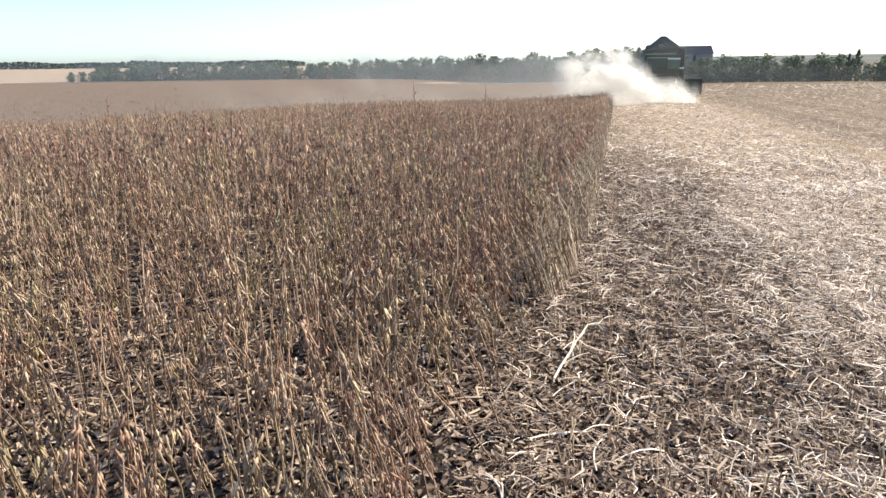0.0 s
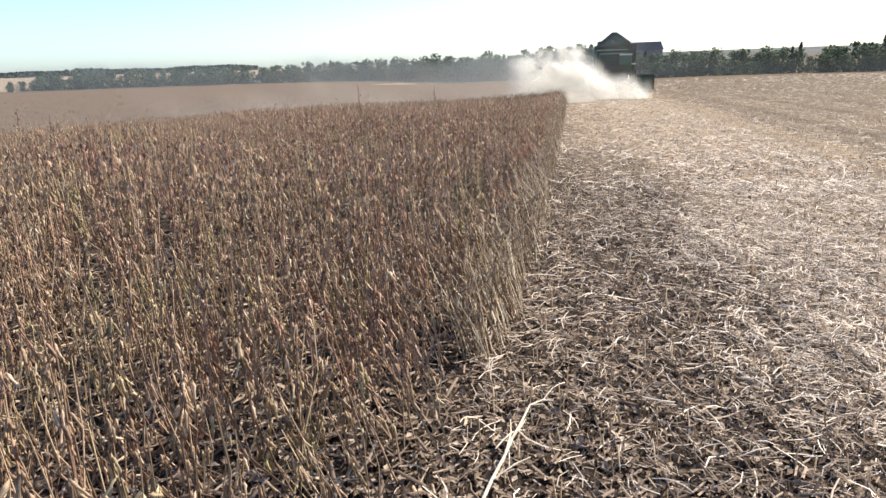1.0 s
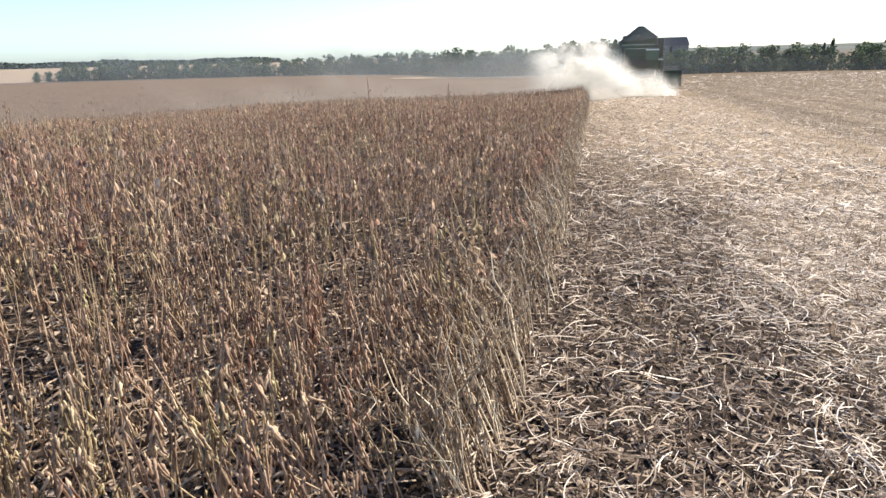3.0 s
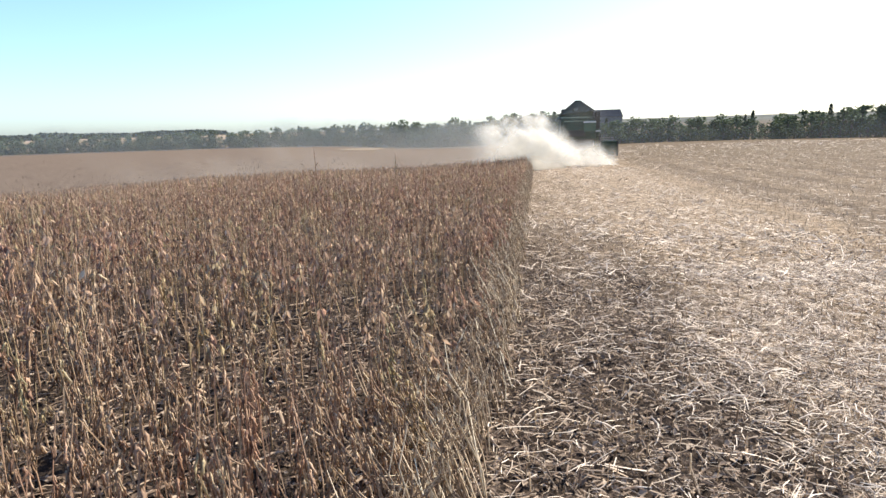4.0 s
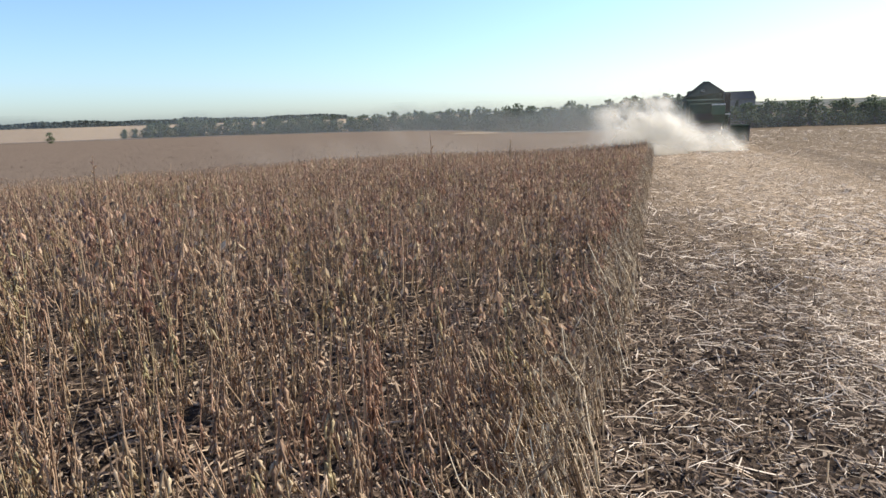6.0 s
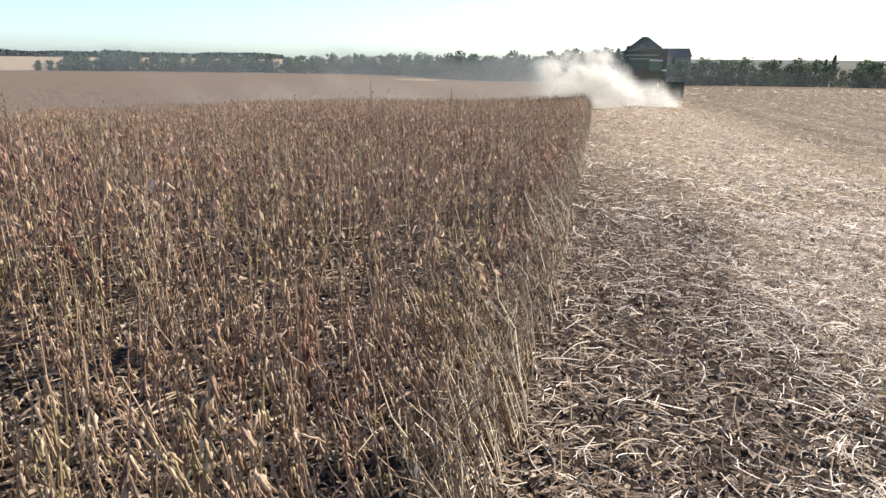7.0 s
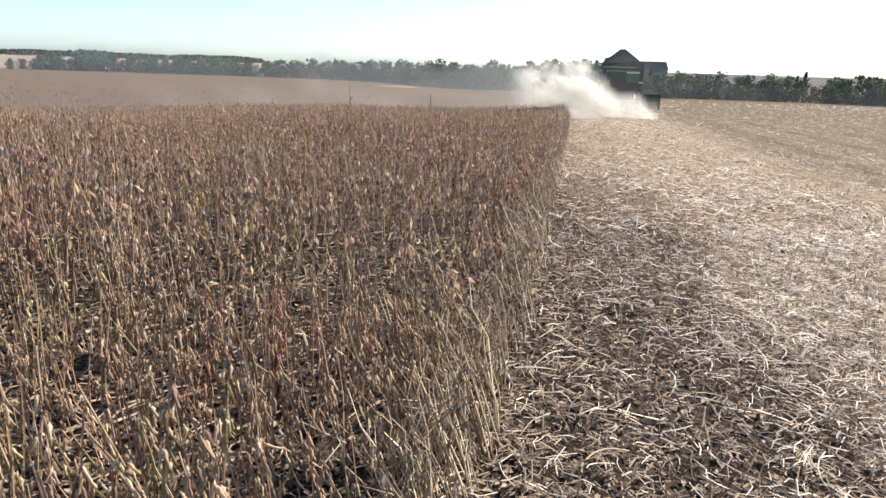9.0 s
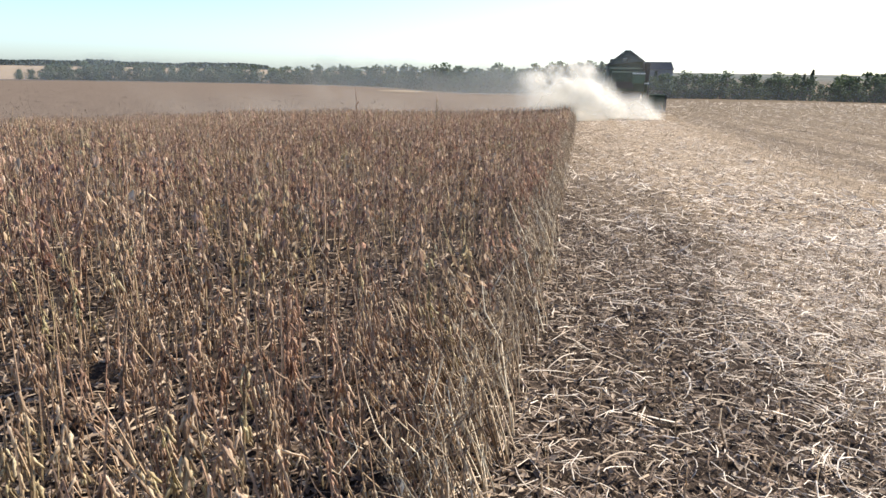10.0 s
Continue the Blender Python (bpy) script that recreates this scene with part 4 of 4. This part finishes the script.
def combine():
    a = radians(18.75)
    d = 45.0
    cx, cy = d * math.sin(a), d * math.cos(a)
    top = empty("combine_harvester", pose(cx, cy, float(land(cx, cy)) + 0.0, 0, 0, -math.degrees(math.atan(EDGE))), "dark green combine harvester working in its own dust", "combine harvester")
    # body, drawn by its side outline
    part("body", solid([(0.9, 1.15), (0.35, 1.7), (0.2, 2.94), (0.3, 3.0), (5.2, 3.0), (5.4, 2.2), (5.2, 1.2), (3.0, 0.95)], -1.22, 1.24, bevel=0.06), M_GREEN, top)
    part("rear_hood", solid([(-0.15, 1.55), (-0.28, 2.3), (-0.22, 2.74), (0.5, 2.78), (0.55, 1.5)], -1.05, 0.98, bevel=0.05), M_GREEN, top)
    part("hood_grille", box(-0.8, 0.3, -0.33, -0.27, 1.75, 2.15, 0.01), M_DARK, top)
    part("hood_panel", box(0.22, 0.96, -0.36, -0.20, 2.05, 2.62, 0.02), M_PANEL, top, "brighter green rear panel")
    part("hood_stripe", box(0.20, 0.98, -0.38, -0.18, 2.62, 2.70, 0.01), M_PALE, top, "pale horizontal trim strip")
    part("side_stripe", box(0.98, 1.28, -0.05, 0.2, 2.03, 2.11, 0.01), M_PALE, top, "pale horizontal trim strip")
    part("engine_screen", box(0.94, 1.27, 0.0, 2.4, 2.2, 3.34, 0.05), M_DARK, top, "black engine air screen")
    for k in range(6):
        part("screen_slat", box(0.97, 1.24, -0.03, 0.01, 2.34 + 0.15 * k, 2.38 + 0.15 * k), M_RUBBER, top)
    # grain tank with the covers raised to a ridge
    part("grain_tank", solid([(-1.28, 2.9), (-1.28, 3.16), (0.95, 3.42), (1.0, 2.9)], 1.6, 4.4, axis="y", bevel=0.03), M_GREEN, top)
    bm = bmesh.new()
    lo = [bm.verts.new(p) for p in ((-1.32, 1.5, 3.18), (0.99, 1.5, 3.43), (0.99, 4.5, 3.43), (-1.32, 4.5, 3.18))]
    hi = [bm.verts.new(p) for p in ((-0.16, 2.3, 4.10), (0.12, 2.3, 4.10), (0.12, 3.7, 4.10), (-0.16, 3.7, 4.10))]
    bm.faces.new(hi)
    bm.faces.new(lo[::-1])
    for i in range(4):
        j = (i + 1) % 4
        bm.faces.new((lo[i], lo[j], hi[j], hi[i]))
    part("tank_cover", bm, M_TANK, top, "raised dark tank extension tapering to a ridge")
    for p, q in zip(((-1.32, 1.5, 3.18), (0.99, 1.5, 3.43), (-0.16, 2.3, 4.10)), ((-0.16, 2.3, 4.11), (0.12, 2.3, 4.11), (0.12, 2.3, 4.10))):
        part("cover_rib", rod(p, q, 0.045, n=8), M_DARK, top)
    part("tank_window", box(-0.35, -0.05, 1.62, 1.80, 3.45, 3.62, 0.01), M_GLASS, top)
    # straw chopper below the hood
    part("straw_chopper", solid([(-0.35, 0.75), (-0.45, 1.15), (0.1, 1.6), (0.8, 1.5), (0.8, 0.8)], -0.85, 0.85, bevel=0.03), M_STEEL, top)
    for k in range(7):
        part("spreader_vane", box(-0.75 + 0.25 * k - 0.012, -0.75 + 0.25 * k + 0.012, -0.75, -0.3, 0.70, 0.95), M_STEEL, top)
    part("rear_axle", rod((-1.2, 1.3, 0.62), (1.2, 1.3, 0.62), 0.1), M_DARK, top)
    part("front_axle", rod((-1.3, 4.7, 0.9), (1.3, 4.7, 0.9), 0.14), M_DARK, top)
    for s in (-1, 1):
        wheel(top, s * 1.15, 1.3, 0.62, 0.42)
        wheel(top, s * 1.42, 4.7, 0.90, 0.62)
    # unloading auger folded back along the crop side
    part("unloading_auger", rod((-1.22, 4.3, 2.98), (-1.14, 1.2, 2.90), 0.13, n=16), M_GREEN, top)
    part("auger_spout", rod((-1.14, 1.2, 2.90), (-1.12, 1.0, 2.72), 0.13, 0.10, n=12), M_RUBBER, top)
    # cab
    part("cab", box(-0.85, 0.85, 5.2, 6.7, 1.9, 3.45, 0.08), M_GREEN, top)
    part("cab_roof", box(-0.98, 0.98, 5.1, 6.95, 3.45, 3.66, 0.07), M_TANK, top)
    part("windscreen", box(-0.76, 0.76, 6.68, 6.72, 2.1, 3.35), M_GLASS, top)
    for s in (-1, 1):
        part("cab_window", box(s * 0.86 - 0.012, s * 0.86 + 0.012, 5.35, 6.55, 2.35, 3.35), M_GLASS, top)
        part("mirror_arm", rod((s * 0.8, 6.6, 3.3), (s * 1.05, 6.75, 3.2), 0.02, n=6), M_DARK, top)
        part("mirror", box(s * 1.05 - 0.11, s * 1.05 + 0.11, 6.72, 6.78, 2.85, 3.25, 0.015), M_DARK, top)
    # ladder at the rear right corner
    for s in (1.0, 1.28):
        part("ladder_rail", rod((s, -0.12, 0.75), (s, 0.0, 2.25), 0.02, n=6), M_DARK, top)
    for k in range(5):
        part("ladder_rung", rod((1.0, -0.10 + 0.02 * k, 0.85 + 0.3 * k), (1.28, -0.10 + 0.02 * k, 0.85 + 0.3 * k), 0.016, n=6), M_DARK, top)
    # header
    part("feeder_house", solid([(5.0, 1.0), (5.0, 1.8), (7.2, 0.95), (7.2, 0.35)], -0.65, 0.65, bevel=0.03), M_GREEN, top)
    part("header_back", solid([(7.2, 0.18), (7.25, 1.15), (7.32, 1.15), (7.34, 0.18)], -3.25, 3.25), M_GREEN, top)
    part("header_floor", solid([(7.25, 0.12), (7.25, 0.2), (8.4, 0.12), (8.4, 0.07)], -3.25, 3.25), M_STEEL, top)
    part("header_beam", rod((-3.25, 7.28, 1.15), (3.25, 7.28, 1.15), 0.08, n=10), M_GREEN, top)
    for s in (-1, 1):
        part("end_sheet", solid([(7.1, 0.08), (7.05, 0.75), (7.25, 1.22), (7.9, 0.95), (9.1, 0.22), (9.1, 0.08)], s * 3.28 - 0.05, s * 3.28 + 0.05, bevel=0.01), M_DARK, top)
    part("header_auger", rod((-3.2, 7.62, 0.48), (3.2, 7.62, 0.48), 0.2, n=16), M_STEEL, top)
    reel = part("reel", rod((-3.15, 8.15, 0.98), (3.15, 8.15, 0.98), 0.05, n=8), M_STEEL, top)
    for k in range(6):
        an = 2 * math.pi * k / 6 + 0.3
        yy, zz = 8.15 + 0.48 * math.cos(an), 0.98 + 0.48 * math.sin(an)
        bm = rod((-3.15, yy, zz), (3.15, yy, zz), 0.022, n=6)
        for t in range(26):
            rod((-3.1 + 0.248 * t, yy, zz), (-3.1 + 0.248 * t, yy - 0.03, zz - 0.2), 0.006, n=4, bm=bm)
        part("reel_bat", bm, M_STEEL, reel)
        for s in (-3.0, 0, 3.0):
            part("reel_arm", rod((s, 8.15, 0.98), (s, yy, zz), 0.018, n=5), M_STEEL, reel)
    return top, Vector((cx, cy, 0))


HARVESTER, HERE = combine()


# ---- dust and haze sheets ----
def sheet(name, label, pts, u, h, material):
    """A drift of dust or painted haze as a rippled surface; u and h are handed to the material."""
    nu, nv = u.shape
    i, j = np.meshgrid(np.arange(nu - 1), np.arange(nv - 1), indexing="ij")
    a = (i * nv + j).ravel()
    faces = np.stack([a, a + nv, a + nv + 1, a + 1], 1)
    ob = from_arrays(name, pts.reshape(-1, 3), faces, material, smooth=True)
    uv = ob.data.uv_layers.new(name="drift")
    both = np.stack([u.ravel(), h.ravel()], 1)[faces.ravel()]
    uv.data.foreach_set("uv", both.astype(np.float32).ravel())
    return tagged(ob, label, "dust", kind="stuff")


def dust():
    f, v = np.array((EDGE, 1.0)) * CORN, np.array((1.0, -EDGE)) * CORN     # ahead, and to the right
    here = np.array((HERE.x, HERE.y))

    # billows: thin drifts of dust one behind another, slanting with the wind

    def billow(name, label, lat0, lat1, high, fwd, slant, lean, material, nu=60, nv=16):
        u, h = np.meshgrid(np.linspace(lat0, lat1, nu), np.linspace(0, high, nv), indexing="ij")
        y = fwd - slant * u - lean * h + 0.35 * np.sin(0.9 * u + fwd * 3) + 0.25 * np.sin(1.6 * h + 0.7 * u + fwd)
        wx, wy = here[0] + y * f[0] + u * v[0], here[1] + y * f[1] + u * v[1]
        pts = np.stack([wx, wy, land(wx, wy) + 0.03 + h], 2)
        sheet(name, label, pts, u, h, material)

    for k in range(3):
        billow("dust_cloud", "billow of pale dust thrown up by the combine", -9.0, 3.0, 4.9, -4.2 + 0.45 * k, 0.25, 0.3, M_BILLOW)
    billow("dust_cloud", "thin veil of dust around the combine", -16.0, 3.5, 5.6, -3.5, 0.1, 0.2, M_VEIL)
    # extra low sheet, lightens the shadow line at the foot of the dust
    billow("dust_cloud", "low dust sheet added to pale the cloud's shadow on the stubble", -8.0, 2.4, 1.6, -6.2, 0.25, 0.1, M_SKIRT)
    for k in range(1):
        billow("dust_cloud", "thin dust drifting away over the crop", -46.0, -1.5, 4.6, 1.5, 0.12, 0.3, M_TRAIL, 110)
    # added sheets: dust haze at 40 m, air haze painted before the wood
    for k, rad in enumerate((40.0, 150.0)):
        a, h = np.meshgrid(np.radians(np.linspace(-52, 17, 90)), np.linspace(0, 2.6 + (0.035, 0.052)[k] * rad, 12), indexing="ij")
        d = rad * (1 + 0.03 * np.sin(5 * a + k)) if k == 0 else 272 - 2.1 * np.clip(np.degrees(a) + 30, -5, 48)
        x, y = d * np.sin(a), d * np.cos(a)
        sheet("haze_sheet", "see-through sheet of painted dust and air haze over the far crop", np.stack([x, y, land(x, y) + 0.35 + h], 2), np.degrees(a), h / (2.6 + (0.035, 0.052)[k] * rad), (M_HAZE, M_DISTANCE)[k])
    # one more added sheet whose pale colour hazes the right-hand trees
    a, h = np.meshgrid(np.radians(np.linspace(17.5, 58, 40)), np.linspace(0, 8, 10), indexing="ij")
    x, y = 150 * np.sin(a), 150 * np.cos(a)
    sheet("haze_sheet", "see-through sheet of painted air haze before the far tree line", np.stack([x, y, land(x, y) + 0.2 + h], 2), np.degrees(a), h / 8, M_AIR)


dust()


# ---- a pulled plant lying on the swath ----
def fallen_stalk():
    o = np.array((0.56, 2.93, float(land(0.56, 2.93))))
    top = empty("fallen_stalk", pose(*o), "long pale soybean stalk fallen on the straw", "soybean stalk")
    line = [np.array(p) - (0.56, 2.93, 0) for p in ((0.56, 2.93, 0.05), (0.62, 3.05, 0.065), (0.69, 3.18, 0.075), (0.74, 3.29, 0.08), (0.81, 3.42, 0.085), (0.87, 3.55, 0.08), (0.94, 3.605, 0.07), (1.0, 3.63, 0.05))]
    from_arrays("stem", *tube(line, [0.0075, 0.0072, 0.0068, 0.0062, 0.0055, 0.0046, 0.0036, 0.002], 6), M_FALLEN, top)
    for i, tip in ((1, (0.17, 0.09, 0.03)), (2, (0.06, 0.19, 0.05)), (3, (0.08, 0.10, 0.03)), (5, (0.09, -0.03, -0.02))):
        p = line[i]
        q = p + np.array(tip)
        from_arrays("side_branch", *tube([p, (p + q) / 2 + (0.015, 0, 0.02), q], [0.004, 0.0034, 0.002], 5), M_FALLEN, top)
    for i in (1, 3, 4, 5, 6):
        v, f = pod_shape(0.05, 0.008, 2)
        from_arrays("pod", *strewn((v, f), [line[i] + (0.0, 0.0, 0.005)], np.array([1.3 * i]), [1.0]), M_FALLEN, top)


M_FALLEN = mat("bleached_stalk", [(0.2, (0.50, 0.39, 0.26)), (0.6, (0.78, 0.66, 0.47)), (0.9, (0.90, 0.80, 0.62))], scale=30, trans=0.1, bump=0.3)
fallen_stalk()


# ---- the single plants beside the camera's stand ----
def single_plants():
    r = np.random.default_rng(9)
    xs, ys = NEAR_PLANTS
    near = np.argsort(np.hypot(xs - 0.9, ys - 3.4))
    shapes = []
    for k in range(8):
        st, pd = plant(300 + k, 2)
        sm = bpy.data.meshes.new("stem")
        sm.from_pydata(st[0].tolist(), [], st[1].tolist())
        sm.materials.append(M_STEM_NEAR)
        whole = joined(pd)
        pm = bpy.data.meshes.new("pod_cluster")
        pm.from_pydata(whole[0].tolist(), [], whole[1].tolist())
        pm.materials.append(M_POD)
        pm.shade_smooth()
        singles = []
        for v, f in pd:
            o = v[0].copy()
            q = bpy.data.meshes.new("pod")
            q.from_pydata((v - o).tolist(), [], f.tolist())
            q.materials.append(M_POD_NEAR)
            q.shade_smooth()
            singles.append((q, o))
        shapes.append((sm, pm, singles))
    for rank, i in enumerate(near):
        x, y = float(xs[i]), float(ys[i])
        rim = max(0.0, min(1.0, 1.25 - (edge_x(y) - x) * CORN / 0.34))
        lean = 0.6 * abs(r.normal(0, 5)) + rim * r.normal(19, 5)
        way = math.degrees(INWARD) + r.normal(0, 20) if rim else r.uniform(0, 360)
        m = pose(x, y, float(land(x, y)) - 0.01, 0, 0, way) @ pose(0, 0, 0, 0, lean, 0) @ pose(0, 0, 0, 0, 0, r.uniform(0, 360))
        s = r.normal(1.0, 0.08) * float(clumpy(x, y))
        top = empty("soybean_plant", m @ Matrix.Diagonal((s, s, s, 1)), "dry leafless soybean plant hung with ripe pods", "soybean plant", "soybean plants at the cut edge")
        sm, pm, singles = shapes[rank % len(shapes)]
        new("stem", sm).parent = top
        if rank < 200:
            for q, o in singles:
                ob = new("pod", q)
                ob.parent, ob.location = top, o
        else:
            tagged(new("pod_cluster", pm), kind="stuff").parent = top


M_POD_NEAR = mat("dry_pod_near", [(0.1, (0.145, 0.090, 0.065)), (0.36, (0.34, 0.244, 0.167)), (0.66, (0.53, 0.412, 0.286)), (0.92, (0.74, 0.625, 0.46))], obj=True, scale=20, trans=0.38, rough=0.65, spec=0.18, vary=0.75, patches=HUES)
single_plants()
